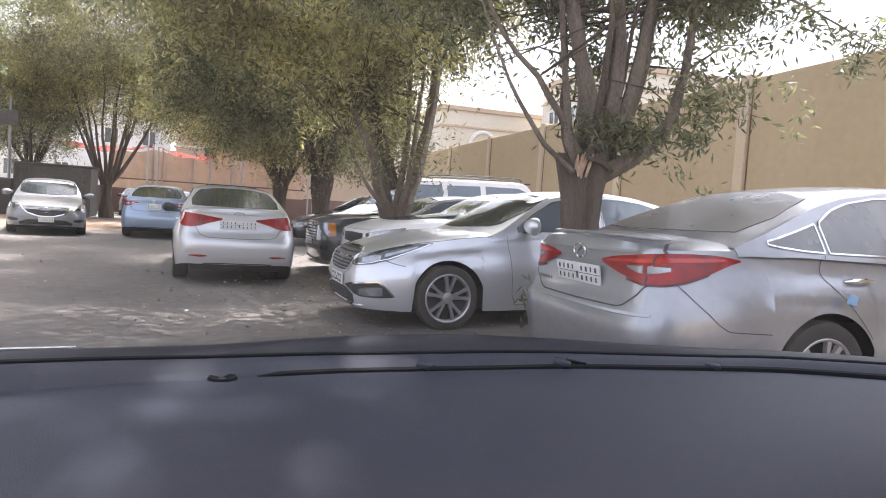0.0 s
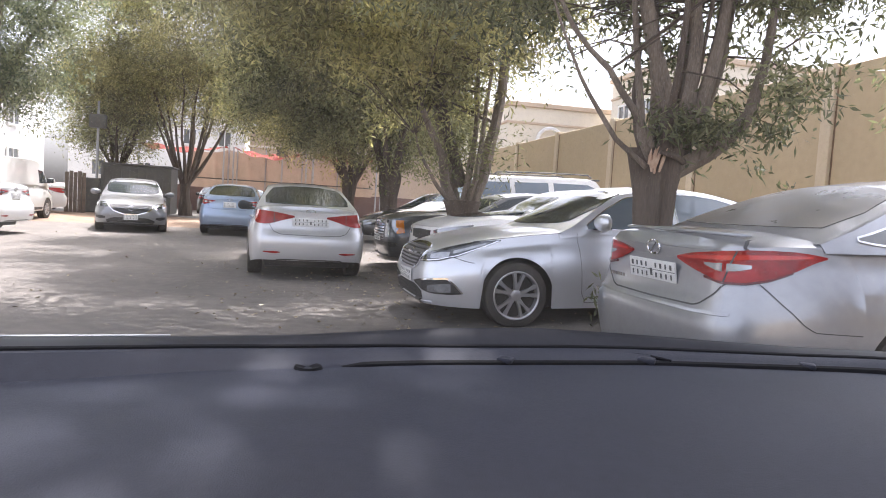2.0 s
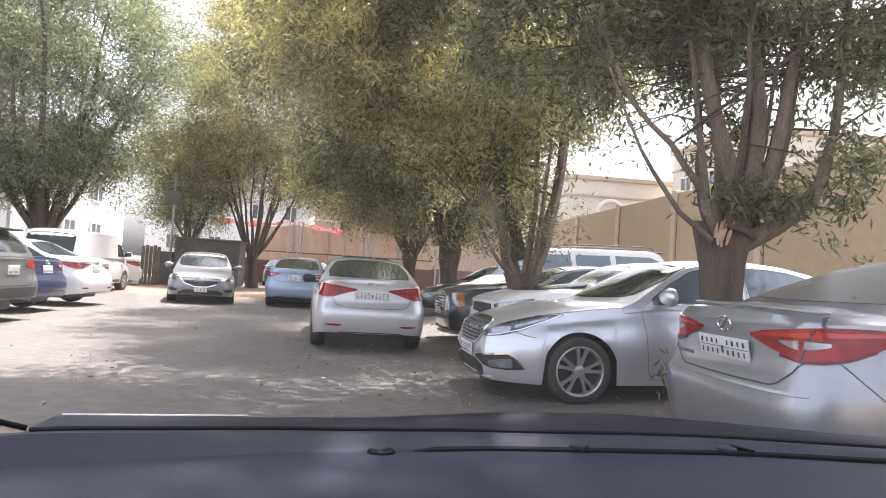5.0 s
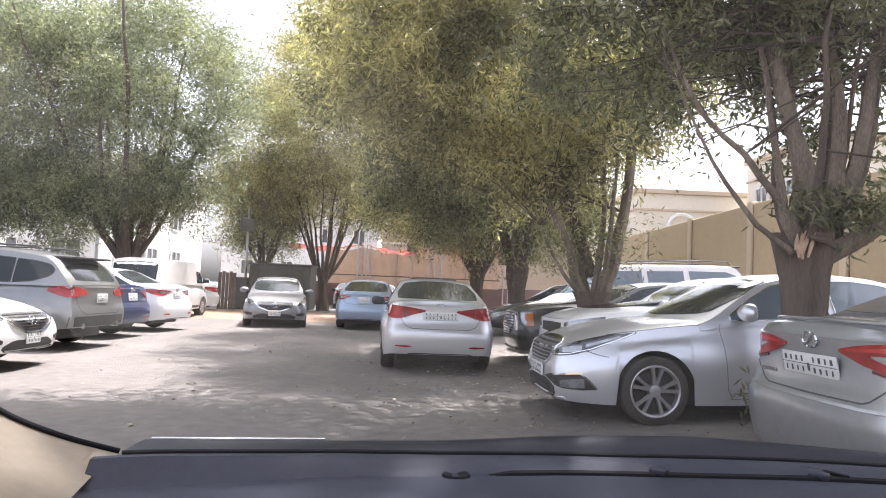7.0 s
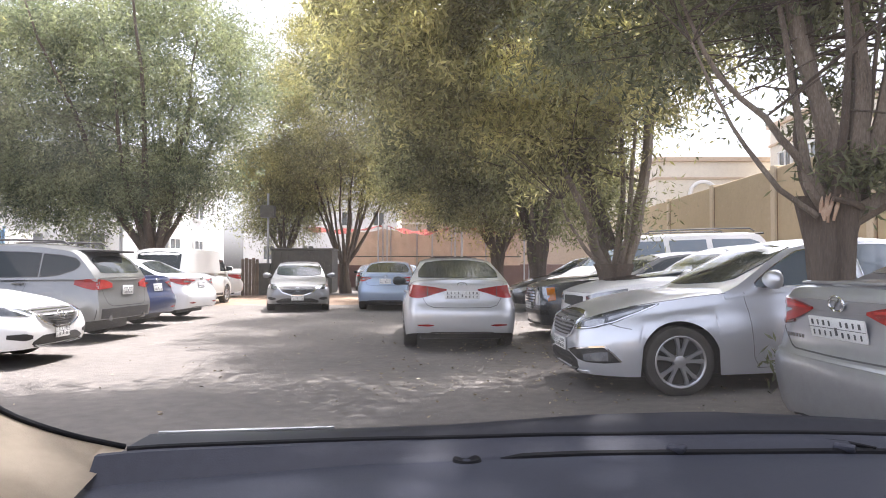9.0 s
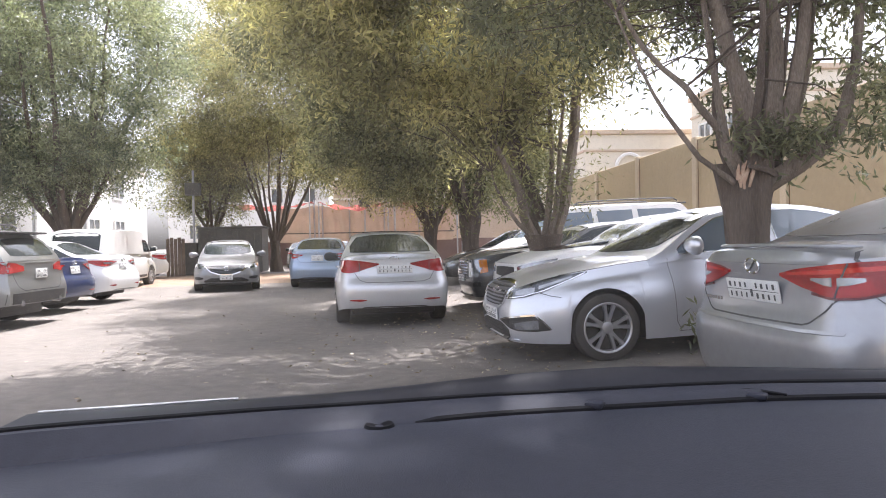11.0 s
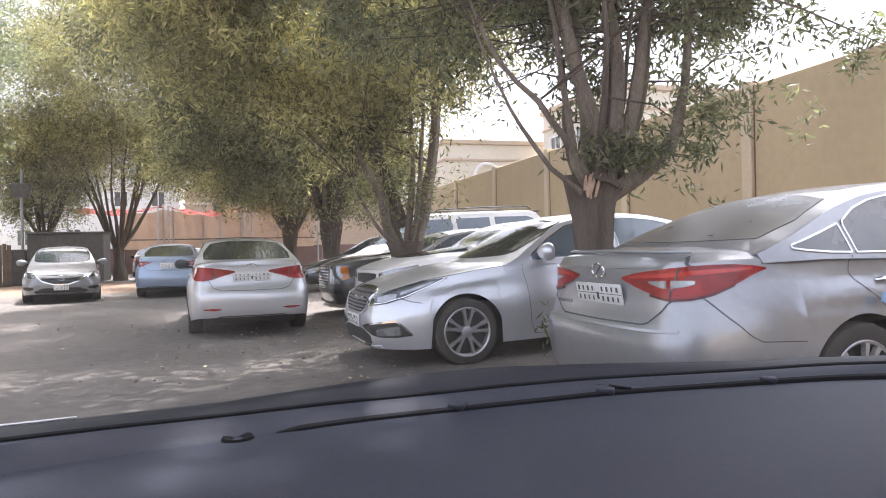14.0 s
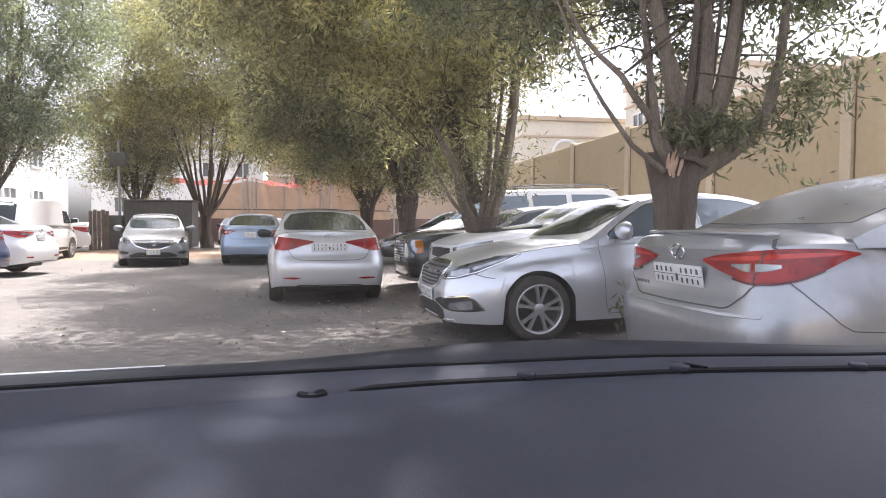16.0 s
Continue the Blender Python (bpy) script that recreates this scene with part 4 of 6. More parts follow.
def front_swept(c, tree, end, both, sp, X):
    """Six-sided slatted grille, swept lamps, fog lamps in black corners edged with chrome."""
    gr = end("grille", [(-0.47, 0.690, 0.745), (-0.41, 0.610, 0.780), (-0.30, 0.572, 0.788), (0, 0.568, 0.795), (0.30, 0.572, 0.788), (0.41, 0.610, 0.780), (0.47, 0.690, 0.745)], M_TRIM, "front", 0.006)
    part("grille_frame", patch(bmesh.new(), tree, line([(-0.30, 0.565), (-0.42, 0.605), (-0.485, 0.70), (-0.46, 0.765), (-0.30, 0.797), (0, 0.805), (0.30, 0.797), (0.46, 0.765), (0.485, 0.70), (0.42, 0.605), (0.30, 0.565), (0, 0.560), (-0.30, 0.565)], 0.020, 80), "front", 0.016, 0.02), M_CHROME, gr)
    for i in range(6):
        z = 0.598 + i * 0.035
        w = 0.37 + 0.02 * min(i, 4)
        part("grille_bar", patch(bmesh.new(), tree, line([(-w, z), (0, z - 0.006), (w, z)], 0.015, 18), "front", 0.022, 0.02), M_SLAT, gr)
    for sy in (1, -1):
        sd = (1, sy, sp["L"] / 2, sp["W"] / 2)
        h = corner("headlamp", tree, [(-0.30, 0.652, 0.672), (-0.21, 0.656, 0.735), (-0.02, 0.676, 0.795), (0.14, 0.722, 0.838), (0.30, 0.800, 0.872), (0.455, 0.878, 0.890)], M_LAMPDARK, c, sd, 0.010, "swept glass headlamp")
        corner("lamp_reflector", tree, [(-0.14, 0.690, 0.730), (-0.05, 0.690, 0.755), (0.05, 0.705, 0.760)], M_CLEAR, h, sd, 0.014, "", 10, 4, 0.005)
        corner("side_lens", tree, [(0.08, 0.742, 0.775), (0.18, 0.775, 0.805), (0.34, 0.838, 0.858)], M_CLEAR, h, sd, 0.014, "", 10, 4, 0.005)
        part("light_strip", patch(bmesh.new(), tree, line([(-0.28, 0.662), (-0.05, 0.680), (0.13, 0.728), (0.30, 0.806), (0.44, 0.880)], 0.010, 30), sd, 0.0145, 0.008), M_CHROME, h)
        f = corner("fog_lamp_surround", tree, [(-0.40, 0.425, 0.440), (-0.26, 0.395, 0.470), (-0.10, 0.355, 0.485), (0.08, 0.345, 0.497), (0.16, 0.35, 0.43), (0.20, 0.352, 0.372)], M_TRIM, c, sd, 0.006)
        corner("fog_lamp", tree, [(-0.12, 0.372, 0.43), (0.0, 0.365, 0.45), (0.11, 0.37, 0.455)], M_CLEAR, f, sd, 0.012, "clear fog lamp", 8, 4, 0.01)
        part("chrome_strip", patch(bmesh.new(), tree, line([(-0.41, 0.438), (-0.24, 0.478), (-0.05, 0.498), (0.08, 0.505), (0.15, 0.44), (0.21, 0.358)], 0.015, 36), sd, 0.012, 0.01), M_CHROME, f)
        part("panel_gap", patch(bmesh.new(), tree, line([(0.10, 0.71), (0.20, 0.68), (0.29, 0.66)], 0.006, 12), sd, 0.0022, 0), M_SEAM, c)
    it = end("lower_intake", [(-0.60, 0.285, 0.36), (-0.36, 0.275, 0.41), (0.36, 0.275, 0.41), (0.60, 0.285, 0.36)], M_TRIM, "front", 0.005)
    for z in (0.31, 0.345, 0.38):
        part("intake_bar", patch(bmesh.new(), tree, line([(-0.40, z), (0.40, z)], 0.010, 12), "front", 0.012, 0.01), M_TRIM, it)
    part("chin", patch(bmesh.new(), tree, line([(-0.72, 0.262), (-0.4, 0.25), (0.4, 0.25), (0.72, 0.262)], 0.022, 24), "front", 0.016, 0.02), sp["paint"], c)
    emblem(c, tree, 0, 0.715, "front")
    plate(c, sp["L"] / 2 + 0.03, 0, 0.485, 0.52, 0.125, 0, True)


# ---- the parked vehicles ----
SLOPE = 0.043        # the parking strip rises gently from the lane towards the wall
RISE = True


def tall_nose(sp, d):
    """Raises the bonnet line towards an upright nose."""
    for key in ("belt", "top"):
        sp[key] = [(a, b + d * max(0, 1 - a / 2.0)) for a, b in sp[key]]
    sp["nose"] = [(0.15, 0.10), (0.30, 0.02), (0.5, 0.0), (0.85, 0.02), (0.95, 0.06), (1.2, 0.15)]
    return sp


def lie(x):
    """Height of the ground."""
    return SLOPE * (math.sqrt((x - 1.0) ** 2 + 0.09) + (x - 1.0)) / 2 if x < 9.5 else SLOPE * 8.5


def at(x, y, heading, rise=False):
    """Pose of a vehicle, level in the lane or tilted with the strip."""
    if rise:
        return pose(x, y, SLOPE * (x - 1.0), 0, -math.degrees(math.atan(SLOPE)), 0) @ pose(0, 0, 0, 0, 0, heading)
    return pose(x, y, 0, 0, 0, heading)


sp = sedan(4.53, 1.775, 1.435, 2.70, 0.87, paint=M_SILVER, rear_glass=M_GLASS, mirror_mat=M_TRIM)
sp["ends"] = [front_plain, rear_sedan(inner=0.30, wedge=True, z0=0.82, z1=1.02, tip=0.50, clear=False, plate_z=0.875, lid=0.72)]
el = car("compact_sedan", sp, at(-0.06, 12.3, 94.2), M_SILVER, "silver compact sedan with swept red tail lamps on asphalt")
bm = patch(bmesh.new(), BVHTree.FromBMesh(shell(sp)), [[(x, y) for y in np.linspace(-0.4, 0.4, 6)] for x in np.linspace(0.38, -0.42, 6)], "top", 0.012)
part("sunroof", bm, M_GLASS, el, "dark glass sunroof")

def swept_sedan(**kw):
    """A fast-roofed four-door with a short high deck."""
    sp = sedan(fo=0.925, r=0.335, arch=0.385, pane_trim=M_CHROME, handle_mat=M_CHROME, ends=[front_swept, rear_swept], beltw=0.90, wrap=(0.36, 0.30), bulge=(0.015, 0.03))
    sp["plan"] = [(0, 0.70), (0.05, 0.79), (0.18, 0.885), (0.45, 0.955), (1.0, 0.99), (2.4, 1.0), (3.9, 0.99), (4.35, 0.955), (4.60, 0.90), (4.76, 0.82), (4.855, 0.71)]
    sp["belt"] = [(0, 0.735), (0.15, 0.785), (0.5, 0.862), (1.0, 0.935), (1.5, 0.975), (2.4, 0.985), (3.4, 1.025), (4.1, 1.06), (4.55, 1.065), (4.78, 1.055), (4.855, 1.03)]
    sp["top"] = [(0, 0.755), (0.15, 0.825), (0.5, 0.915), (1.0, 0.99), (1.5, 1.035), (3.4, 1.08), (4.1, 1.13), (4.5, 1.14), (4.74, 1.13), (4.855, 1.07)]
    sp["nose"] = [(0.15, 0.12), (0.28, 0.02), (0.45, 0.0), (0.56, 0.01), (0.70, 0.05), (0.80, 0.10), (0.90, 0.16), (1.1, 0.25)]
    sp["tail"] = [(0.2, 0.12), (0.35, 0.03), (0.55, 0.0), (0.68, 0.005), (0.72, 0.05), (0.90, 0.075), (1.05, 0.065), (1.13, 0.01), (1.3, 0.1)]
    sp["roof"] = [(1.05, 0.97), (1.26, 1.035), (2.04, 1.41), (2.34, 1.462), (2.72, 1.478), (3.08, 1.468), (3.45, 1.425), (3.75, 1.355), (4.10, 1.245), (4.40, 1.15), (4.56, 1.09)]
    sp["panes"] = [[(1.72, 1.0, 1.05), (1.95, 1.002, 1.20), (2.22, 1.005, 1.335), (2.5, 1.01, 1.378), (2.74, 1.015, 1.385)],
                   [(2.81, 1.017, 1.388), (3.1, 1.025, 1.38), (3.36, 1.038, 1.345), (3.52, 1.045, 1.30), (3.665, 1.052, 1.225)],
                   [(3.70, 1.054, 1.218), (3.86, 1.065, 1.175), (4.02, 1.085, 1.135), (4.10, 1.10, 1.118)]]
    sp["screen"] = [(-0.68, 1.095, 1.26), (-0.60, 1.062, 1.38), (-0.3, 1.045, 1.42), (0, 1.04, 1.43), (0.3, 1.045, 1.42), (0.60, 1.062, 1.38), (0.68, 1.095, 1.26)]
    sp["backlight"] = [(-0.64, 1.162, 1.25), (-0.54, 1.160, 1.365), (-0.28, 1.158, 1.41), (0, 1.158, 1.418), (0.28, 1.158, 1.41), (0.54, 1.160, 1.365), (0.64, 1.162, 1.25)]
    sp["gaps"] = [[(1.60, 0.965), (1.615, 0.7), (1.63, 0.35), (1.68, 0.25)], [(2.77, 1.0), (2.78, 0.6), (2.77, 0.25)],
                  [(3.70, 1.04), (3.735, 0.95), (3.71, 0.90), (3.58, 0.78), (3.40, 0.56)], [(1.66, 0.25), (3.3, 0.25)],
                  [(0.50, 0.868), (0.8, 0.905), (1.1, 0.940), (1.42, 0.962)], [(4.667, 0.888), (4.56, 0.77), (4.457, 0.665), (4.40, 0.63), (4.13, 0.61)]]
    sp["handles"] = [(2.42, 0.865), (3.45, 0.89)]
    sp["mirror"] = (1.82, 1.045)
    sp.update(kw)
    return sp


car("nose_out_sedan", swept_sedan(paint=M_SILVER_COOL, mirror_size=1.12, rimr=0.245, screen_glass=M_GLASS), pose(0, 0, -0.02) @ at(3.575, 7.47, 183.0, RISE), M_SILVER_COOL, "silver sedan with slatted chrome grille beside a tree trunk", glass=M_GLASS_PALE)
dusty = car("dusty_sedan", swept_sedan(paint=M_SILVER_DUSTY, rimr=0.235, rear_glass=M_GLASS_DUSTY), pose(0, 0, -0.012) @ at(4.53, 3.94, 1.9, RISE), M_SILVER_DUSTY, "dusty silver-grey sedan with large red tail lamps", glass=M_GLASS_HAZE)

bm = box(bmesh.new(), -0.03, 0.03, -0.012, 0.012, -0.03, 0.03, 0.008)
part("door_tag", bm, M_BLUEPANEL, dusty, "small blue tag on the door edge").matrix_basis = pose(4.855 / 2 - 3.60, -0.945, 0.795, 0, 20, 0)

sp = tall_nose(sedan(4.95, 1.87, 1.46, 2.9, 0.95, paint=M_WHITE), 0.22)
sp["ends"] = [front_plain, rear_sedan()]
car("white_sedan", sp, at(4.21, 10.25, 188, RISE), M_WHITE, "white sedan with dark windscreen parked nose out")

sp = box_car(4.9, 1.96, 1.83, 2.9, 0.9, hood=1.04, cowl=0.95, wtop=1.7, belt_z=1.15, rails=(2.1, 4.5, 1.885), rails_dark=True, paint=M_WHITE)
sp["ends"] = [front_upright, rear_wagon]
car("large_wagon", sp, at(4.35, 14.9, 186, RISE), M_WHITE, "tall white wagon with roof rails near the boundary wall", glass=M_GLASS_PALE)

sp = sedan(5.0, 1.86, 1.42, 2.9, 1.0, paint=M_CHARCOAL)
tall_nose(sp, 0.26)
sp["ends"] = [front_upright, rear_sedan()]
car("charcoal_sedan", sp, at(3.95, 12.75, 184, RISE), M_CHARCOAL, "charcoal sedan with upright lamps and amber corner lens")

sp = sedan(4.6, 1.78, 1.45, 2.7, 0.9, paint=M_BLACK)
sp["ends"] = [front_plain, rear_sedan()]
car("black_sedan", sp, at(3.95, 19.8, 184, RISE), M_BLACK, "black sedan parked in tree shade")
sp = box_car(4.6, 1.84, 1.66, 2.68, 0.92, hood=0.98, belt_z=1.06, paint=M_CHARCOAL)
sp["ends"] = [front_plain, rear_wagon]
car("dark_wagon", sp, at(5.6, 23.4, 188, RISE), M_CHARCOAL, "dark grey wagon behind the tree trunks", glass=M_GLASS_PALE)

sp = sedan(4.54, 1.76, 1.46, 2.6, 0.9, paint=M_BLUE_PALE, roofw=0.63)
sp["ends"] = [front_plain, rear_sedan(inner=0.46, z0=0.86, z1=1.0, tip=0.34, plate_w=0.335, plate_h=0.155, plate_z=0.87, refl=False, lid=0.78)]
car("pale_blue_sedan", sp, at(-2.0, 21.9, 91), M_BLUE_PALE, "pale metallic blue sedan parked on shaded asphalt")

sp = sedan(4.87, 1.84, 1.45, 2.83, 0.95, paint=M_SILVER_SHADED)
sp["ends"] = [front_wing_grille, rear_sedan()]
car("wing_grille_sedan", sp, at(-4.84, 21.5, 281), M_SILVER_SHADED, "silver sedan with dark grille edged by a chrome wing")

sp = sedan(4.62, 1.775, 1.46, 2.7, 0.92, paint=M_WHITE)
sp["ends"] = [front_plain, rear_sedan(inner=0.34, z0=0.85, z1=0.99, tip=0.42, plate_w=0.335, plate_h=0.155)]
car("white_compact_sedan", sp, at(-8.42, 16.9, 173), M_WHITE, "white compact sedan with thin red tail lamps")

sp = sedan(4.5, 1.75, 1.435, 2.7, 0.9, paint=M_BLUE)
sp["ends"] = [front_plain, rear_sedan(inner=0.42, z0=0.83, z1=1.0, tip=0.36, plate_w=0.335, plate_h=0.155)]
car("blue_sedan", sp, at(-8.42, 14.45, 175), M_BLUE, "dark blue sedan squeezed between two paler cars")

sp = box_car(4.6, 1.86, 1.67, 2.67, 0.92, hood=1.0, belt_z=1.06, rails=(2.1, 3.9, 1.70), rails_dark=True, paint=M_GREY, pane_trim=M_TRIM)
sp["roof"] = sp["roof"][:5] + [(3.6, 1.63), (4.1, 1.56), (4.28, 1.46), (4.56, 1.14), (4.6, 1.04)]
sp["panes"] = [[(1.66, 1.08, 1.12), (2.0, 1.08, 1.40), (2.4, 1.08, 1.50), (2.72, 1.08, 1.51)], [(2.76, 1.08, 1.51), (3.3, 1.09, 1.50), (3.55, 1.09, 1.48)], [(3.59, 1.09, 1.475), (3.9, 1.12, 1.45), (4.15, 1.20, 1.40), (4.24, 1.27, 1.33)]]
sp["spoiler"] = (3.95, 4.42, 1.535)
sp["backlight"] = [(-0.62, 1.16, 1.36), (-0.5, 1.15, 1.42), (0, 1.15, 1.45), (0.5, 1.15, 1.42), (0.62, 1.16, 1.36)]
sp["ends"] = [front_plain, rear_wagon]
car("grey_wagon", sp, at(-8.05, 12.02, 177), M_GREY, "grey crossover wagon with black lower bumper")

sp = sedan(4.87, 1.84, 1.45, 2.83, 0.95, paint=M_WHITE)
sp["ends"] = [front_wing_grille, rear_sedan()]
car("white_wing_grille_sedan", sp, at(-7.72, 8.95, 2), M_WHITE, "clean white sedan with black grille parked nose out")

sp = box_car(4.5, 1.69, 1.86, 2.4, 0.75, hood=1.05, cowl=0.45, wtop=1.05, belt_z=1.10, paint=M_WHITE_OLD)
sp.update(r=0.32, rimr=0.19, arch=0.37, roofw=0.82, spoiler=None)
sp["panes"] = [[(0.55, 1.13, 1.25), (0.85, 1.13, 1.6), (1.35, 1.13, 1.66)]]
sp["ends"] = [front_plain, rear_wagon]
car("panel_van", sp, at(-8.72, 22.2, 89), M_WHITE_OLD, "old white panel van with dark rear window", "van")

sp = sedan(4.5, 1.75, 1.45, 2.65, 0.9, paint=M_WHITE)
sp["ends"] = [front_plain, rear_sedan()]
car("far_white_sedan", sp, at(-10.9, 27.6, 200), M_WHITE, "white sedan half hidden behind the van")
sp = sedan(4.5, 1.75, 1.45, 2.65, 0.9, paint=M_BLUE_PALE)
sp["ends"] = [front_plain, rear_sedan()]
car("far_blue_sedan", sp, at(-4.6, 39.0, 95), M_CHARCOAL, "dark sedan beyond the middle tree")
car("far_pale_sedan", sp, at(-2.7, 39.5, 92), M_BLUE_PALE, "pale blue sedan beside a tan building")
sp = box_car(4.6, 1.8, 1.95, 2.5, 0.8, hood=1.05, belt_z=1.10, paint=M_WHITE)
sp["ends"] = [front_plain, rear_wagon]
car("far_white_wagon", sp, at(-15.5, 26.5, 120), M_WHITE, "white high-roofed wagon behind the parked row")

# ---- ground ----
bm = bmesh.new()
xs = np.concatenate([np.linspace(-600, -30, 8), np.linspace(-26, 26, 105), np.linspace(30, 600, 8)])
ys = np.concatenate([np.linspace(-600, -14, 8), np.linspace(-10, 50, 46), np.linspace(56, 900, 10)])
vv = [[bm.verts.new((x, y, lie(x) + (0.010 * noise.noise(Vector((x * 0.21, y * 0.21, 3))) - 0.006 if abs(x) < 30 and -12 < y < 52 else 0))) for y in ys] for x in xs]
for i in range(len(xs) - 1):
    for j in range(len(ys) - 1):
        bm.faces.new((vv[i][j], vv[i + 1][j], vv[i + 1][j + 1], vv[i][j + 1]))
thing("ground", bm, M_ASPHALT, "worn grey asphalt with dust and fallen leaves", "ground", kind="structure")


def bed(cx, cy, rx, ry, seed, label):
    """A low mound of bare earth with an uneven edge."""
    base = lie(cx)
    bm = bmesh.new()
    c = bm.verts.new((cx, cy, base + 0.05))
    rings = []
    for f, h in ((0.45, 0.045), (0.8, 0.03), (1.0, -0.01)):
        rings.append([bm.verts.new((cx + rx * f * math.cos(a) * (1 + 0.16 * noise.noise(Vector((math.cos(a) * 2, math.sin(a) * 2, seed)))), cy + ry * f * math.sin(a) * (1 + 0.16 * noise.noise(Vector((math.cos(a) * 2, math.sin(a) * 2, seed + 9)))), base + h)) for a in np.linspace(0, 2 * math.pi, 40, endpoint=False)])
    for k in range(40):
        bm.faces.new((c, rings[0][k], rings[0][(k + 1) % 40]))
        for a, b in zip(rings, rings[1:]):
            bm.faces.new((a[k], b[k], b[(k + 1) % 40], a[(k + 1) % 40]))
    thing("earth_bed", bm, M_DIRT, label, "earth", kind="structure")


bed(-7.3, 27.0, 6.5, 4.5, 1, "bare reddish earth with litter under the trees")

# ---- boundary wall ----
PY = [-10.6, -6.3, -2.0, 2.25, 6.5, 10.5, 14.7, 19.1, 23.6, 28.3, 33.0]
bm = bmesh.new()
box(bm, 9.0, 9.25, -14, 36, -0.1, 4.06, 0.02)
wall = thing("wall_east", bm, M_WALL, "tall sand-coloured plastered boundary wall with pilasters", "wall", kind="structure", smooth=False)
for y in PY:
    bm = box(bmesh.new(), 8.93, 9.3, y - 0.13, y + 0.13, -0.05, 4.13, 0.015)
    part("pilaster", bm, M_WALL_PILLAR, wall, smooth=False)
    # narrow dark brown strip along one side of the pilaster
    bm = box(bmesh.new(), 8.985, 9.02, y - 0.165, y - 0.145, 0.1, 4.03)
    part("edge_strip", bm, M_STRIP_BROWN, wall, smooth=False)
bm = box(bmesh.new(), -30, 12, -14.4, -14.1, -0.1, 3.2)
thing("wall_south", bm, M_WALL, "plain sand-coloured wall closing the car park", "wall", kind="structure")

# ---- buildings ----
def window(parent, m, w, h, frame_mat, arch=False):
    b = bmesh.new()
    t = 0.09
    for a in ((-w / 2 - t, -w / 2, -h / 2 - t, h / 2 + t), (w / 2, w / 2 + t, -h / 2 - t, h / 2 + t), (-w / 2, w / 2, h / 2, h / 2 + t), (-w / 2, w / 2, -h / 2 - t, -h / 2), (-0.03, 0.03, -h / 2, h / 2)):
        box(b, a[0], a[1], -0.10, 0.02, a[2], a[3])
    o = part("window", b, frame_mat, parent, smooth=False)
    o.matrix_basis = m
    part("pane", box(bmesh.new(), -w / 2, w / 2, -0.03, 0.01, -h / 2, h / 2), M_GLASS_HAZE, o, smooth=False)
    if arch:
        b = bmesh.new()
        tube(b, [(math.cos(a) * (w / 2 + 0.14), -0.06, h / 2 + math.sin(a) * (w / 2 + 0.14)) for a in np.linspace(0, math.pi, 14)], [0.11] * 14, 6)
        part("arch_moulding", b, M_HOUSEWHITE, o)


def house(name, x0, x1, y0, y1, h, material, label, wins, trim):
    e = empty(name, pose(0, 0, 0), label, "building")
    part("wall", box(bmesh.new(), x0, x1, y0, y1, -0.1, h, 0.03), material, e, smooth=False)
    b = bmesh.new()
    box(b, x0 - 0.15, x1 + 0.15, y0 - 0.15, y1 + 0.15, h, h + 0.28, 0.04)
    box(b, x0 - 0.08, x1 + 0.08, y0 - 0.08, y1 + 0.08, h - 1.0, h - 0.86, 0.03)
    part("parapet", b, trim, e, smooth=False)
    for (x, y, z, w, hh, turn, arch) in wins:
        window(e, pose(x, y, z, 0, 0, turn), w, hh, M_HOUSEWHITE, arch)
    return e


wins = [(11.5, y, 4.4, 1.2, 1.5, -90, True) for y in (41, 45.5, 50)] + [(x, 38.5, 4.6, 1.3, 1.5, 0, True) for x in (14.2, 18.4, 22.6)]
house("cream_villa", 11.6, 30, 38.6, 56, 7.3, M_CREAM, "cream rendered villa with arched windows beyond the wall", wins, M_PEACH)
house("tall_villa", 17.5, 34, 30, 37.5, 8.9, M_CREAM, "taller cream villa with peach cornice", [(17.4, 33, 6.6, 1.2, 1.5, -90, False), (17.4, 35.5, 6.6, 1.2, 1.5, -90, False)], M_PEACH)
house("tan_house", -3.4, 9.5, 46, 56, 5.2, M_PEACH, "low tan house behind the awnings", [], M_CREAM)
house("pale_house", -16, -4.2, 52, 64, 6.6, M_HOUSEWHITE, "white house beyond the middle tree", [(x, 51.95, z, 0.8, 1.0, 0, False) for x in (-14, -11, -8, -5.6) for z in (2.4, 5.0)], M_CREAM)
house("white_block", -32, -17.5, 36, 52, 7.6, M_HOUSEWHITE, "white apartment block behind parked cars", [(-17.45, y, z, 1.5, 1.5, 90, False) for y in (38.5, 42.5, 46.5) for z in (2.3, 5.3)] + [(x, 35.95, z, 1.5, 1.5, 0, False) for x in (-29.5, -26, -22.5, -19.2) for z in (2.3, 5.3)], M_CREAM)
house("west_block", -46, -27, 8, 30, 8.2, M_HOUSEWHITE, "long white building across the car park", [(-26.95, y, z, 1.6, 1.4, 90, False) for y in (10.5, 14.5, 18.5, 22.5, 26.5) for z in (2.2, 5.4)], M_CREAM)

# low brown wall under the awnings
bm = box(bmesh.new(), -9.0, 8.9, 43.6, 43.8, -0.1, 1.5, 0.02)
thing("low_wall", bm, M_BROWN, "low dark brown wall below tan awnings", "wall", kind="structure", smooth=False)


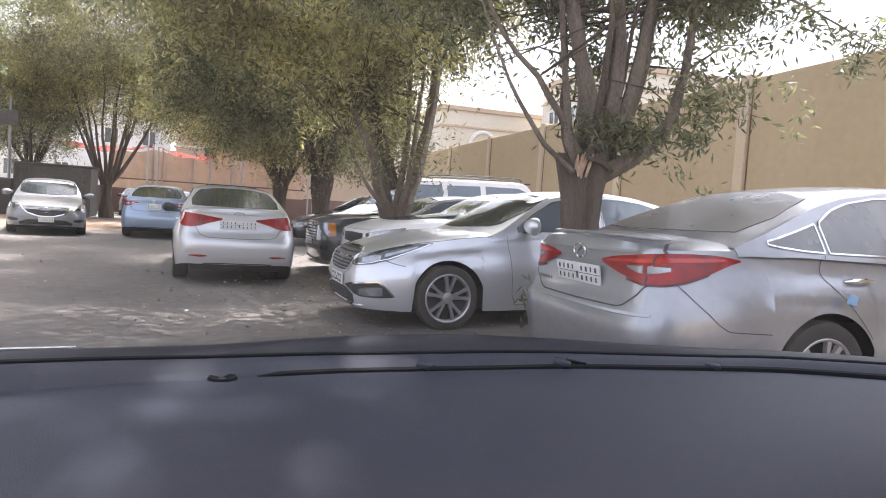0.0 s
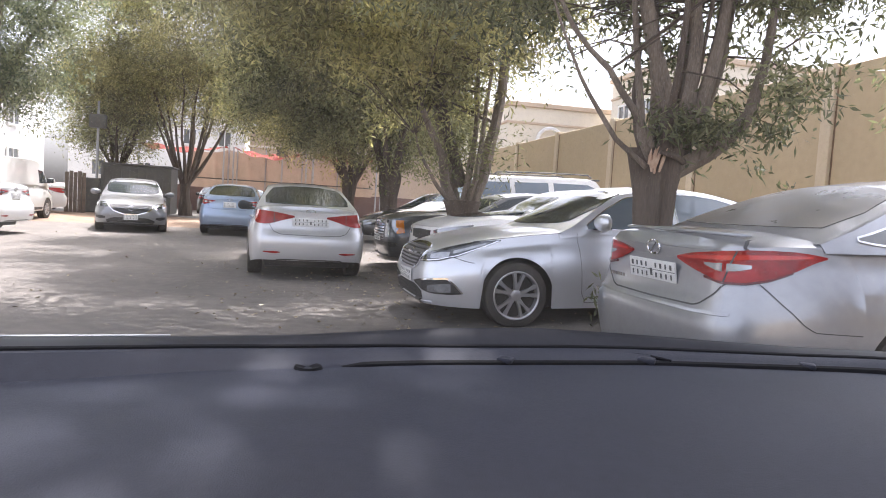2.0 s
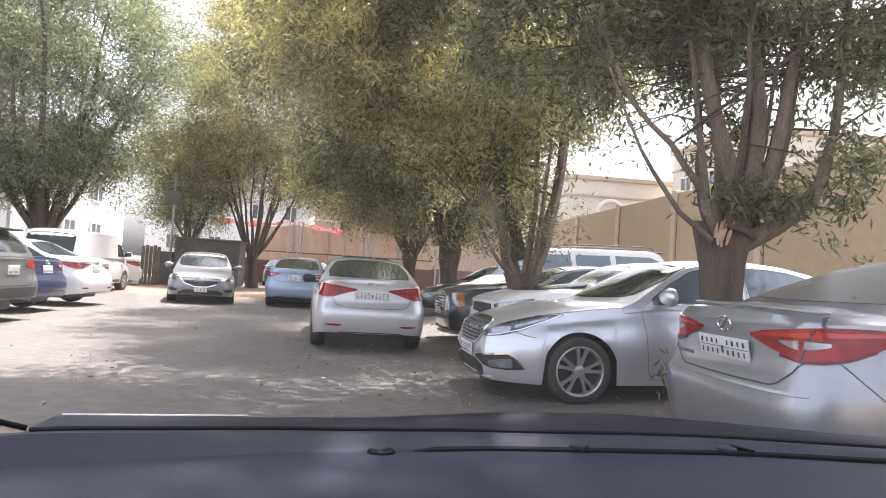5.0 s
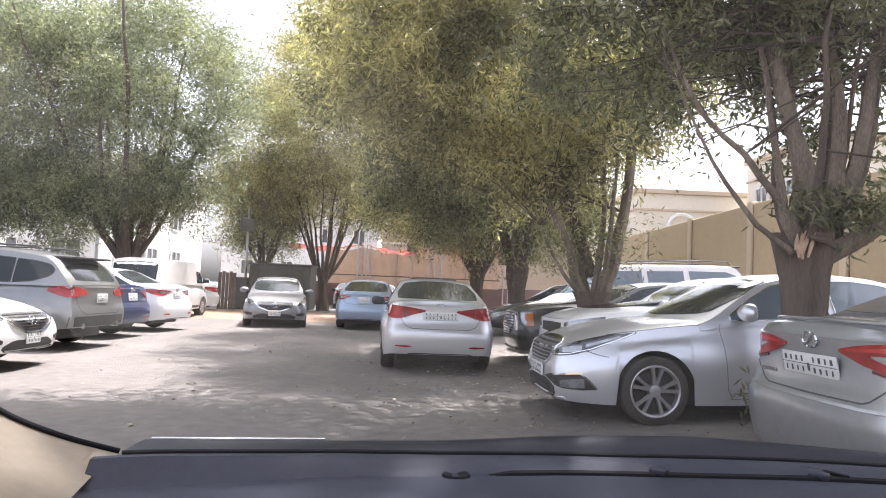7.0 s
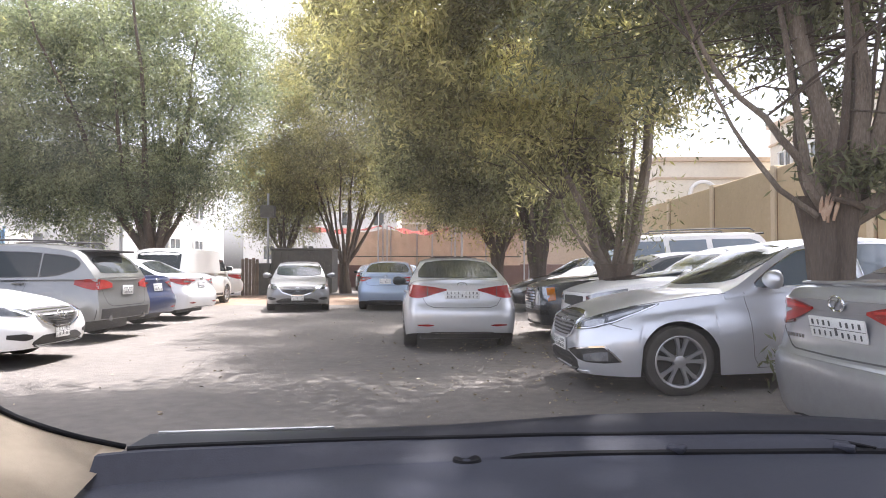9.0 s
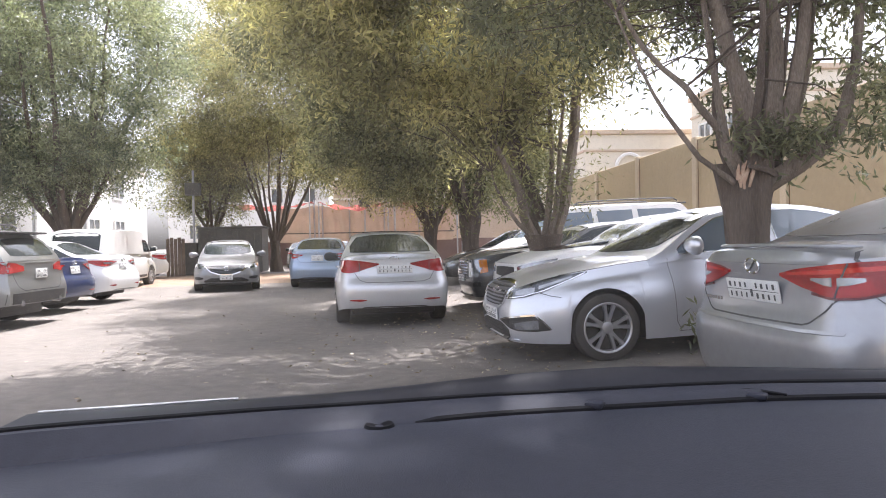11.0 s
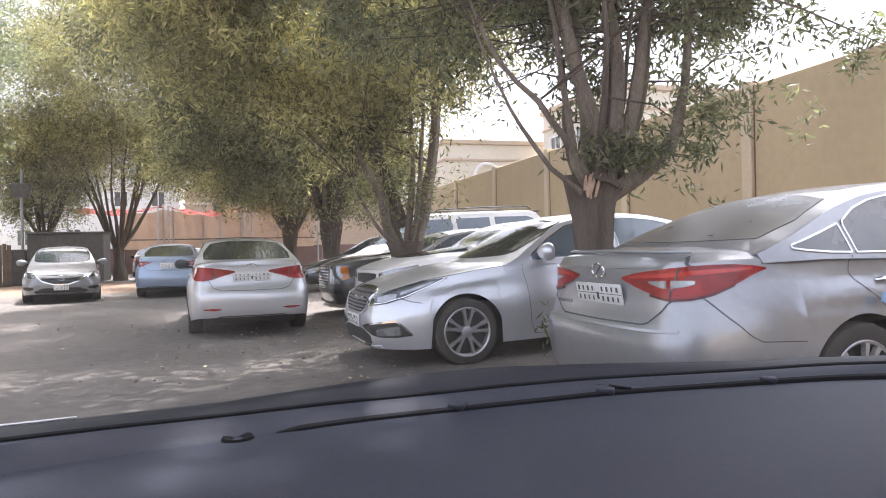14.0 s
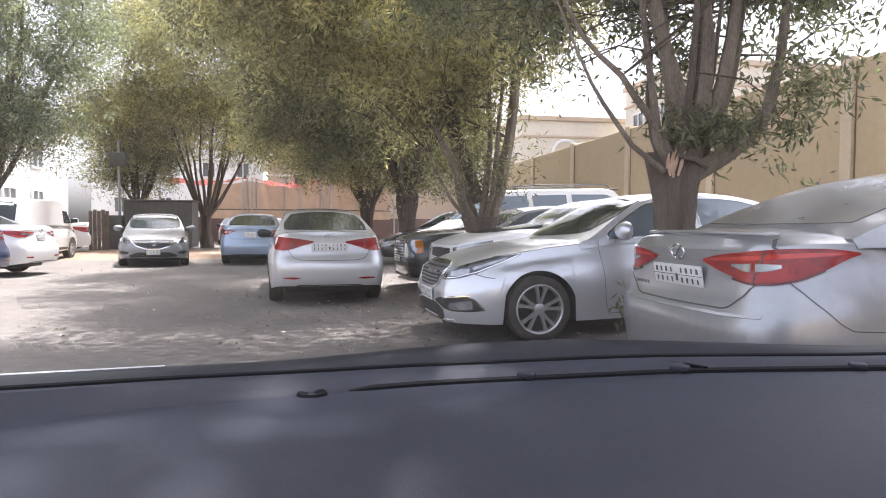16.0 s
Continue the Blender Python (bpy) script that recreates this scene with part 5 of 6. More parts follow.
def awning(x0, x1, y0, y1, z0, z1, sag, material, label):
    """A sagging cloth roof on four poles."""
    e = empty("awning", pose(0, 0, 0), label, "awning", "awnings")
    b = bmesh.new()
    nx, ny = 16, 8
    g = []
    for i in range(nx + 1):
        r = []
        for j in range(ny + 1):
            u, v = i / nx, j / ny
            z = z0 + (z1 - z0) * v - sag * 4 * u * (1 - u) * (0.4 + 0.6 * (1 - v)) + 0.07 * math.sin(u * 19 + v * 4)
            r.append(b.verts.new((x0 + (x1 - x0) * u, y0 + (y1 - y0) * v, z)))
        g.append(r)
    for i in range(nx):
        for j in range(ny):
            b.faces.new((g[i][j], g[i + 1][j], g[i + 1][j + 1], g[i][j + 1]))
    bmesh.ops.solidify(b, geom=b.faces[:], thickness=0.015)
    part("cloth", b, material, e)
    for x in (x0, x1):
        for y, z in ((y0, z0), (y1, z1)):
            part("pole", tube(bmesh.new(), [(x, y, -0.02), (x, y, z + 0.05)], [0.05, 0.045], 8), M_STEEL, e)


awning(-9.5, -4.4, 40.5, 43.3, 3.75, 3.9, 0.45, M_TENT_RED, "red cloth awning on steel poles")
awning(-3.9, 0.2, 40.8, 43.3, 3.75, 3.85, 0.5, M_TENT_RED, "faded red sagging cloth awning")
# slack cloth wall hung between poles above the low wall
e = empty("cloth_screen", pose(0, 0, 0), "tan cloth screen hung in slack folds above the brown wall", "screen")
for k in range(5):
    b = bmesh.new()
    x0 = -6.6 + k * 2.2
    g = [[b.verts.new((x0 + 2.14 * u, 43.45 - 0.10 * math.sin(3.14 * u) * (0.3 + v) + 0.03 * math.sin(u * 23 + k * 2 + v * 5), 1.42 + 2.35 * v - 0.28 * 4 * u * (1 - u) * v * (0.5 + 0.5 * math.sin(k * 1.9 + 1) ** 2))) for v in np.linspace(0, 1, 9)] for u in np.linspace(0, 1, 17)]
    for i in range(16):
        for j in range(8):
            b.faces.new((g[i][j], g[i + 1][j], g[i + 1][j + 1], g[i][j + 1]))
    bmesh.ops.solidify(b, geom=b.faces[:], thickness=0.012)
    part("cloth", b, M_TENT_TAN, e)
    part("pole", tube(bmesh.new(), [(x0 - 0.03, 43.42, -0.02), (x0 - 0.03, 43.42, 4.1)], [0.05, 0.045], 8), M_STEEL, e)
part("rail", tube(bmesh.new(), [(-6.7, 43.36, 1.98), (4.4, 43.36, 1.98)], [0.035, 0.035], 6), M_BOX, e)
awning(0.6, 4.6, 40.5, 43.3, 3.8, 3.9, 0.5, M_TENT_RED, "red cloth awning beside tree trunks")

# container, boards, poles
e = empty("metal_container", pose(-6.75, 31.2, 0, 0, 0, 2), "dark grey metal container under trees", "container")
part("shell", box(bmesh.new(), -1.35, 1.35, -1.0, 1.0, 0.1, 2.05, 0.04), M_BOX, e, smooth=False)
for i in range(9):
    part("rib", box(bmesh.new(), -1.28 + i * 0.32, -1.20 + i * 0.32, -1.04, -1.0, 0.2, 1.95, 0.01), M_BOX, e, smooth=False)
part("lid", box(bmesh.new(), -1.4, 1.4, -1.06, 1.04, 2.05, 2.12, 0.02), M_BOX, e, smooth=False)
part("side_bin", box(bmesh.new(), -2.1, -1.38, -1.1, 0.6, 0.05, 1.45, 0.04), M_BOX, e, smooth=False)
e = empty("board_gate", pose(-8.75, 29.3, 0, 0, 0, 8), "weathered upright boards beside the container", "gate")
for i in range(5):
    part("board", box(bmesh.new(), -0.36 + i * 0.15, -0.225 + i * 0.15, -0.02, 0.02, 0, 1.62 + 0.05 * (i % 2), 0.006), M_WOOD, e, smooth=False)
for (x, y, h, nm) in ((-8.3, 30.5, 4.6, "grey steel lamp pole by the container"), (3.0, 41, 4.2, "steel pole beside the awnings"), (-1.2, 41.5, 4.6, "steel pole holding a floodlight")):
    e = empty("steel_pole", pose(x, y, 0), nm, "pole", "poles")
    part("shaft", tube(bmesh.new(), [(0, 0, -0.05), (0, 0, h)], [0.06, 0.045], 10), M_STEEL, e)
    part("head", box(bmesh.new(), -0.32, 0.32, -0.2, 0.1, h - 1.1, h - 0.55, 0.04), M_BOX, e)
# fence of white and blue panels along the west side
e = empty("panel_fence", pose(0, 0, 0), "white and blue sheet fence beyond the parked row", "fence")
for i in range(11):
    y = 7 + i * 2.0
    part("panel", box(bmesh.new(), -18.05, -18.0, y + 0.02, y + 1.96, 0.1, 2.75, 0.01), M_HOUSEWHITE if i % 3 else M_BLUEPANEL, e, smooth=False)
    part("post", box(bmesh.new(), -18.0, -17.92, y - 0.05, y + 0.03, 0, 2.9, 0.01), M_BLUEPANEL, e, smooth=False)
# lattice gantry in front of the white block
e = empty("lattice_gantry", pose(0, 0, 0), "white steel lattice gantry by the apartment block", "gantry")
for y in (31, 33.5, 36):
    part("post", tube(bmesh.new(), [(-15.2, y, 0), (-15.2, y, 5.0)], [0.07, 0.07], 8), M_STEEL, e)
b = bmesh.new()
for z in (4.5, 5.0):
    tube(b, [(-15.2, 29.5, z), (-15.2, 37.5, z)], [0.045, 0.045], 6)
for i in range(16):
    y = 29.5 + i * 0.5
    tube(b, [(-15.2, y, 4.5 if i % 2 else 5.0), (-15.2, y + 0.5, 5.0 if i % 2 else 4.5)], [0.03, 0.03], 5)
part("truss", b, M_STEEL, e)

# ---- trees ----
def leaves(name, pts, dirs, length, width, material, parent, rng, label=""):
    """One mesh of many folded leaf blades."""
    n = len(pts)
    d = dirs / np.linalg.norm(dirs, axis=1, keepdims=True)
    up = rng.normal(size=(n, 3))
    sd = np.cross(d, up)
    sd /= np.linalg.norm(sd, axis=1, keepdims=True)
    ln = length * rng.uniform(0.6, 1.25, (n, 1))
    wd = width * rng.uniform(0.7, 1.2, (n, 1))
    v = np.empty((n, 4, 3), np.float32)
    v[:, 0] = pts
    v[:, 1] = pts + d * ln * 0.45 + sd * wd * 0.5
    v[:, 2] = pts + d * ln
    v[:, 3] = pts + d * ln * 0.45 - sd * wd * 0.5
    me = bpy.data.meshes.new(name)
    me.vertices.add(n * 4)
    me.vertices.foreach_set("co", v.ravel())
    me.loops.add(n * 4)
    me.loops.foreach_set("vertex_index", np.arange(n * 4, dtype=np.int32))
    me.polygons.add(n)
    me.polygons.foreach_set("loop_start", np.arange(n, dtype=np.int32) * 4)
    me.polygons.foreach_set("loop_total", np.full(n, 4, np.int32))
    me.update()
    me.materials.append(material)
    ob = new(name, me)
    if parent:
        ob.parent = parent
    if label:
        tagged(ob, label)
    return ob


def tree(name, x, y, h_trunk, r_trunk, blobs, n_leaf, leaf, material, label, seed, lean=(0, 0), limbs=9, spread=0.55, per=20, clump=0.42, limb_top=None, spray=0.15, limb_r=(0.30, 0.50), flare=0.10, limb_paths=()):
    """Trunk, limbs that rise into the crown, twigs, and a crown of leaf clumps. blobs: (dx, dy, z, rx, ry, rz)."""
    rng = np.random.default_rng(seed)
    e = empty(name, pose(x, y, lie(x) if x > 0 else 0), label, "tree", "car park trees")
    bm = bmesh.new()
    zs = np.linspace(-0.1, h_trunk, 10)
    tube(bm, [(lean[0] * max(0, z / h_trunk) ** 1.5, lean[1] * max(0, z / h_trunk) ** 1.5, z) for z in zs],
         [r_trunk * (1.35 - 0.45 * min(1, z / (0.45 * h_trunk)) + flare * max(0, (z / h_trunk - 0.45) / 0.55) ** 2) for z in zs], 28, True, 0.35)
    for v in bm.verts:
        a = math.atan2(v.co.y, v.co.x)
        f = 1 + 0.07 * math.sin(a * 6 + v.co.z * 1.3) + 0.04 * math.sin(a * 11 - v.co.z * 2.2)
        v.co.x, v.co.y = v.co.x * f, v.co.y * f
    part("trunk", bm, M_BARK, e)
    top = Vector((lean[0], lean[1], h_trunk - 0.22))
    tips = []
    zt = limb_top or max(b[2] + b[5] * 0.5 for b in blobs)
    for way, r0 in limb_paths:
        line_ = [curve([(i, q[k]) for i, q in enumerate(way)], 0.5) for k in range(3)]
        fs = np.linspace(0, len(way) - 1, 10)
        pts = [Vector([f(i) for f in line_]) + Vector((noise.noise(Vector((r0 * 90, i, seed))), noise.noise(Vector((r0 * 50, i, seed + 4))), 0)) * 0.05 * min(1, i) for i in fs]
        rad = [r0 * (1.15 - 0.75 * i / (len(way) - 1)) for i in fs]
        part("limb", tube(bmesh.new(), pts, rad, 10, True, 0.25), M_BARK_SUNLIT, e)
        tips.append((pts[2:], rad[2:]))
    for i in range(limbs):
        a = 2 * math.pi * i / limbs + rng.uniform(-0.3, 0.3)
        out = spread * rng.uniform(0.35, 1.15)
        H = (zt - h_trunk) * rng.uniform(0.7, 1.05)
        p0 = top + Vector((math.cos(a), math.sin(a), 0)) * r_trunk * 0.55
        pts, rad = [], []
        r0 = r_trunk * rng.uniform(*limb_r)
        for f in np.linspace(0, 1, 8):
            w = Vector((noise.noise(Vector((i * 7.1, f * 3, seed))), noise.noise(Vector((i * 3.3, f * 3, seed + 5))), 0)) * 0.5 * f
            pts.append(p0 + Vector((math.cos(a), math.sin(a), 0)) * out * H * (f ** 0.8) * 0.75 + Vector((0, 0, H * f)) + w)
            rad.append(r0 * ((1 - f) ** 1.3 * 0.8 + 0.2))
        part("limb", tube(bmesh.new(), pts, rad, 9, True, 0.25), M_BARK, e)
        tips.append((pts, rad))
    # boughs on the outside of the crown, small sprays of leaves along each
    vol = np.array([b[3] * b[4] * b[5] for b in blobs]) ** 0.75
    k = max(1, n_leaf // per)
    nb = max(14, k // 42)
    bs = []
    while len(bs) < nb:
        b = blobs[rng.choice(len(blobs), p=vol / vol.sum())]
        q = rng.normal(size=3)
        q /= np.linalg.norm(q)
        q *= rng.uniform(0.30, 1.0) ** 0.45
        bs.append((b[0] + q[0] * b[3], b[1] + q[1] * b[4], b[2] + q[2] * b[5]))
    bs = np.array(bs)
    cs = bs[rng.integers(nb, size=k)] + rng.normal(size=(k, 3)) * clump * np.array([1.25, 1.25, 0.95])
    bm = bmesh.new()
    order = rng.permutation(len(cs))[:min(len(cs), 260)]
    for q in order:
        pts, rad = tips[int(rng.integers(len(tips)))]
        c = Vector(cs[q])
        best = min(range(2, 8), key=lambda j: (pts[j] - c).length + max(0, pts[j].z - c.z) * 2)
        a = pts[best]
        if (a - c).length > 3.2:
            continue
        mid = a.lerp(c, 0.5) + Vector((0, 0, 0.12))
        tube(bm, [a, mid, c], [min(0.014, max(0.007, rad[best] * 0.3)), 0.008, 0.003], 4, False)
    part("twig_work", bm, M_BARK, e)
    idx = np.repeat(np.arange(len(cs)), per)
    off = rng.normal(size=(len(idx), 3)) * spray * np.array([1, 1, 0.85])
    pts = cs[idx] + off
    dirs = off * 0.9 + rng.normal(size=off.shape) * 0.35 + np.array([0, 0, -0.12])
    leaves("crown", pts, dirs, leaf, leaf * 0.27, material, e, rng)
    return e


NEAR_LIMBS = [
    ([(0.02, -0.05, 1.62), (0.06, -0.10, 2.1), (-0.13, -0.05, 2.7), (-0.26, 0.0, 3.2), (-0.38, 0.1, 4.4), (-0.6, 0.1, 5.6)], 0.088),
    ([(0.0, 0.10, 1.62), (0.05, 0.12, 2.15), (-0.05, 0.2, 2.9), (-0.06, 0.3, 3.7), (-0.1, 0.4, 5.4)], 0.078),
    ([(0.08, -0.08, 1.62), (0.20, -0.12, 2.15), (0.22, -0.10, 3.0), (0.12, -0.05, 3.7), (0.2, 0.0, 5.5)], 0.082),
    ([(0.10, 0.10, 1.62), (0.30, 0.15, 2.15), (0.36, 0.2, 2.9), (0.45, 0.25, 3.7), (0.5, 0.3, 5.4)], 0.072),
    ([(0.12, -0.05, 1.62), (0.36, -0.10, 2.15), (0.50, -0.12, 3.05), (0.63, -0.1, 3.75), (0.8, 0, 5.3)], 0.075),
    ([(0.14, 0.05, 1.62), (0.48, 0.05, 2.15), (0.65, 0.05, 2.9), (0.80, 0.1, 3.75), (1.0, 0.2, 5.0)], 0.066),
    ([(0.10, -0.1, 1.58), (0.36, -0.18, 1.74), (0.62, -0.22, 1.97), (0.82, -0.22, 2.20), (0.95, -0.2, 2.7), (1.1, -0.1, 4.0)], 0.080),
    ([(-0.12, -0.1, 1.68), (-0.25, -0.12, 1.85), (-0.26, -0.1, 2.1), (-0.32, -0.08, 2.5), (-0.37, 0, 3.2), (-0.5, 0.1, 4.2)], 0.045),
    ([(-0.10, -0.12, 1.70), (-0.31, -0.2, 2.04), (-0.59, -0.2, 2.36), (-0.92, -0.15, 2.67), (-1.13, -0.1, 3.05), (-1.4, 0, 3.8)], 0.034),
    ([(-0.20, -0.15, 1.60), (-0.31, -0.18, 1.66), (-0.61, -0.2, 1.90), (-0.85, -0.18, 2.27), (-1.01, -0.15, 2.56), (-1.2, -0.1, 3.1)], 0.026),
]
near = tree("pollarded_tree", 3.24, 5.97, 1.78, 0.19, [(0.1, 0.4, 5.0, 2.5, 2.2, 1.6), (-1.0, 0.9, 4.2, 1.8, 1.7, 1.2), (0.9, 0.0, 3.9, 1.2, 1.1, 0.7), (0.3, 0.8, 3.2, 0.9, 0.5, 0.7), (1.15, -0.1, 2.35, 0.30, 0.35, 0.38), (1.35, -0.15, 3.15, 0.55, 0.55, 0.5), (-0.95, 0.3, 3.3, 0.7, 0.7, 0.5), (-0.85, 0.25, 2.75, 0.45, 0.4, 0.35), (0.9, -0.1, 2.75, 0.25, 0.35, 0.35), (1.9, -0.3, 3.9, 0.6, 0.6, 0.35)], 66000, 0.112, M_LEAF_NEAR,
            "pollarded tree with thick furrowed trunk and rising limbs", 11, limbs=3, spread=0.30, clump=0.24, limb_top=5.6, spray=0.08, limb_r=(0.17, 0.30), flare=0.42, limb_paths=NEAR_LIMBS)
bm = bmesh.new()
rs = random.Random(5)
for i in range(8):
    px, ang = rs.uniform(-0.06, 0.06), rs.uniform(-0.25, 0.25)
    z0, z1 = rs.uniform(-0.14, -0.05), rs.uniform(0.02, 0.15)
    tube(bm, [(px, rs.uniform(-0.015, 0.01), z0), (px + ang * 0.08, -0.01, (z0 + z1) / 2), (px + ang * 0.2, rs.uniform(-0.02, 0.02), z1)], [0.012, 0.022, 0.004], 5)
part("torn_stub", bm, M_CUTWOOD, near, "pale torn wood where a branch broke").matrix_basis = pose(-0.15, -0.235, 1.66, -8, 8, -20) @ Matrix.Scale(0.9, 4)
part("dead_stub", tube(bmesh.new(), [(0.12, -0.26, 1.66), (0.02, -0.30, 1.70), (-0.14, -0.30, 1.73)], [0.03, 0.028, 0.022], 8, True, 0.2), M_BARK, near)
part("sucker_shoots", tube(bmesh.new(), [(-0.50, -0.37, -0.05), (-0.54, -0.40, 0.42)], [0.012, 0.006], 5), M_BARK, near)
rng = np.random.default_rng(4)
# an outer bough that droops towards the boundary wall
part("drooping_bough", tube(bmesh.new(), [(1.0, -0.2, 3.6), (1.35, -0.5, 3.5), (1.7, -0.8, 3.28), (2.15, -1.0, 3.02), (2.6, -1.1, 2.82)], [0.022, 0.016, 0.011, 0.008, 0.004], 7), M_BARK_SUNLIT, near)
sprays = np.array([(1.80, -0.85, 3.12), (1.95, -0.9, 3.02), (2.10, -0.95, 2.95), (2.20, -1.0, 2.86), (2.32, -1.02, 3.02), (2.45, -1.05, 3.10), (2.55, -1.1, 2.84), (2.2, -0.95, 2.72)])
p = sprays[rng.integers(len(sprays), size=420)] + rng.normal(size=(420, 3)) * np.array([0.085, 0.085, 0.06])
leaves("bough_leaves", p, rng.normal(size=(420, 3)) + np.array([0.3, -0.2, -0.4]), 0.11, 0.026, M_LEAF_NEAR, near, rng)
p = np.array([-0.54, -0.40, 0.36]) + rng.normal(size=(120, 3)) * 0.10
leaves("sucker_leaves", p, rng.normal(size=(120, 3)), 0.10, 0.026, M_LEAF_NEAR, near, rng)

p = np.array([0.22, -0.20, 1.98]) + rng.normal(size=(1100, 3)) * np.array([0.26, 0.16, 0.10])
leaves("fork_leaves", p, rng.normal(size=(1100, 3)) + np.array([0, -0.3, -0.2]), 0.12, 0.024, M_LEAF_NEAR, near, rng)

second = tree("second_tree", 2.68, 11.45, 1.25, 0.24, [(-1.0, 0.4, 5.4, 3.0, 2.4, 2.0), (-2.4, -0.4, 5.0, 2.0, 2.0, 1.5), (-0.9, 0.8, 3.5, 1.2, 1.3, 0.8), (0.4, 0.6, 4.6, 0.9, 1.0, 0.7), (-3.6, 1.6, 6.3, 1.7, 2.4, 1.3), (-4.6, 4.2, 7.2, 1.5, 1.7, 0.8)], 140000, 0.138, M_LEAF_OLIVE,
     "leaning pollarded tree with olive foliage between cars", 23, limbs=0, spread=0.42, clump=0.30, limb_top=5.5, spray=0.10, flare=0.5,
     limb_paths=[([(-0.12, 0, 1.1), (-0.33, -0.05, 1.5), (-0.42, -0.1, 1.9), (-0.6, -0.1, 2.25), (-1.0, 0, 3.2), (-1.5, 0.2, 4.6)], 0.085), ([(-0.02, 0.0, 1.1), (0.10, 0, 1.7), (0.17, 0.05, 2.6), (0.17, 0.1, 3.4), (0.1, 0.2, 5.0)], 0.058), ([(0.03, -0.08, 1.1), (0.19, -0.1, 1.7), (0.27, -0.1, 2.6), (0.33, -0.05, 3.4), (0.3, 0.1, 4.8)], 0.05),
                 ([(0.12, 0.02, 1.1), (0.32, 0.05, 1.65), (0.50, 0.1, 2.4), (0.62, 0.15, 3.4), (0.70, 0.2, 4.3), (0.8, 0.3, 5.4)], 0.115), ([(-0.05, 0.15, 1.1), (-0.25, 0.4, 1.9), (-0.5, 0.7, 3.2), (-0.9, 0.9, 4.8)], 0.08), ([(-0.15, -0.1, 1.1), (-0.5, -0.2, 1.45), (-0.72, -0.2, 1.75), (-0.9, -0.15, 2.3)], 0.04)])
p = np.array([0.1, 0.0, 1.9]) + rng.normal(size=(2000, 3)) * np.array([0.50, 0.36, 0.34]) + np.array([-0.25, 0, 0.2])
leaves("fork_leaves", p, rng.normal(size=(2000, 3)) + np.array([0, -0.3, -0.2]), 0.12, 0.026, M_LEAF, second, rng)
part("long_limb", tube(bmesh.new(), [(0, 0.1, 1.5), (-0.8, 0.4, 4.0), (-2.2, 1.2, 5.9), (-3.6, 2.6, 6.9), (-4.6, 3.8, 7.2)], [0.10, 0.085, 0.06, 0.04, 0.015], 9, True, 0.2), M_BARK, second)
tree("third_tree", 2.75, 22.0, 2.0, 0.3, [(-0.8, 0, 7.0, 4.0, 3.6, 3.6), (0.6, 0.5, 4.0, 2.2, 2.0, 1.6), (-2.6, -1.2, 5.0, 2.4, 2.2, 2.0), (-3.4, -0.6, 8.0, 2.4, 2.2, 2.4), (-4.2, -4.2, 7.2, 2.4, 2.4, 1.6)], 180000, 0.172, M_LEAF,
     "broad shade tree with dark trunk behind parked cars", 31, limbs=9, spread=0.5, clump=0.40, spray=0.13)
tree("fourth_tree", 1.8, 27.0, 2.0, 0.25, [(-0.5, 0, 7.0, 3.8, 3.4, 3.6), (-1.8, -1, 4.3, 2.4, 2.4, 1.6), (2.6, 0.5, 6.5, 2.6, 2.4, 3.2)], 110000, 0.165, M_LEAF_OLIVE,
     "shade tree with forked trunk beyond the sedans", 37, limbs=8, spread=0.6, clump=0.45, spray=0.15)
tree("middle_tree", -5.3, 33.5, 1.7, 0.23, [(0, 0, 9.0, 4.4, 4.0, 5.0), (-2.6, -1.0, 6.0, 2.4, 2.4, 1.5), (2.8, -0.5, 6.2, 2.6, 2.4, 1.8)], 190000, 0.165, M_LEAF_OLIVE,
     "tall olive-green tree with fanned limbs", 41, limbs=11, spread=0.7, clump=0.5, limb_top=8, spray=0.16)
tree("left_tree", -10.9, 24.5, 2.0, 0.34, [(0.2, 0, 7.6, 3.7, 3.4, 4.4), (-4.0, -0.5, 7.0, 3.2, 2.8, 4.0), (1.0, -0.4, 4.5, 1.7, 1.7, 1.3), (-2.0, -0.6, 3.6, 2.4, 2.0, 1.3), (-7.6, 0.3, 6.4, 2.8, 2.4, 3.6)], 300000, 0.155, M_LEAF_COOL,
     "tall cool-green tree with drooping foliage", 47, limbs=10, spread=0.6, clump=0.45, spray=0.14)
tree("far_left_tree", -8.4, 34.0, 2.2, 0.2, [(0, 0, 4.5, 1.9, 1.9, 1.9)], 32000, 0.17, M_LEAF,
     "dark round tree beside the container", 53, limbs=8, spread=0.6, clump=0.42, spray=0.2)
tree("west_tree", -17.5, 17.5, 2.6, 0.3, [(0.5, -1.5, 8.8, 3.6, 3.6, 3.0)], 75000, 0.17, M_LEAF_OLIVE,
     "olive tree behind the parked wagons", 59, limbs=9, spread=0.6, clump=0.46, spray=0.14)
tree("shade_tree", 5.6, -1.6, 2.6, 0.3, [(-7.4, 8.7, 7.0, 2.0, 1.9, 0.9), (-5.3, 9.0, 7.0, 2.1, 1.9, 0.9), (-2.9, 9.4, 7.0, 2.2, 2.0, 0.9), (-3.4, 6.6, 7.2, 3.4, 2.6, 1.1), (-1.5, 4.0, 7.2, 3.2, 3.0, 1.1)], 80000, 0.25, M_LEAF,
     "spreading tree that shades the near asphalt", 61, limbs=9, spread=0.9, clump=0.5, limb_top=6.8, spray=0.17)

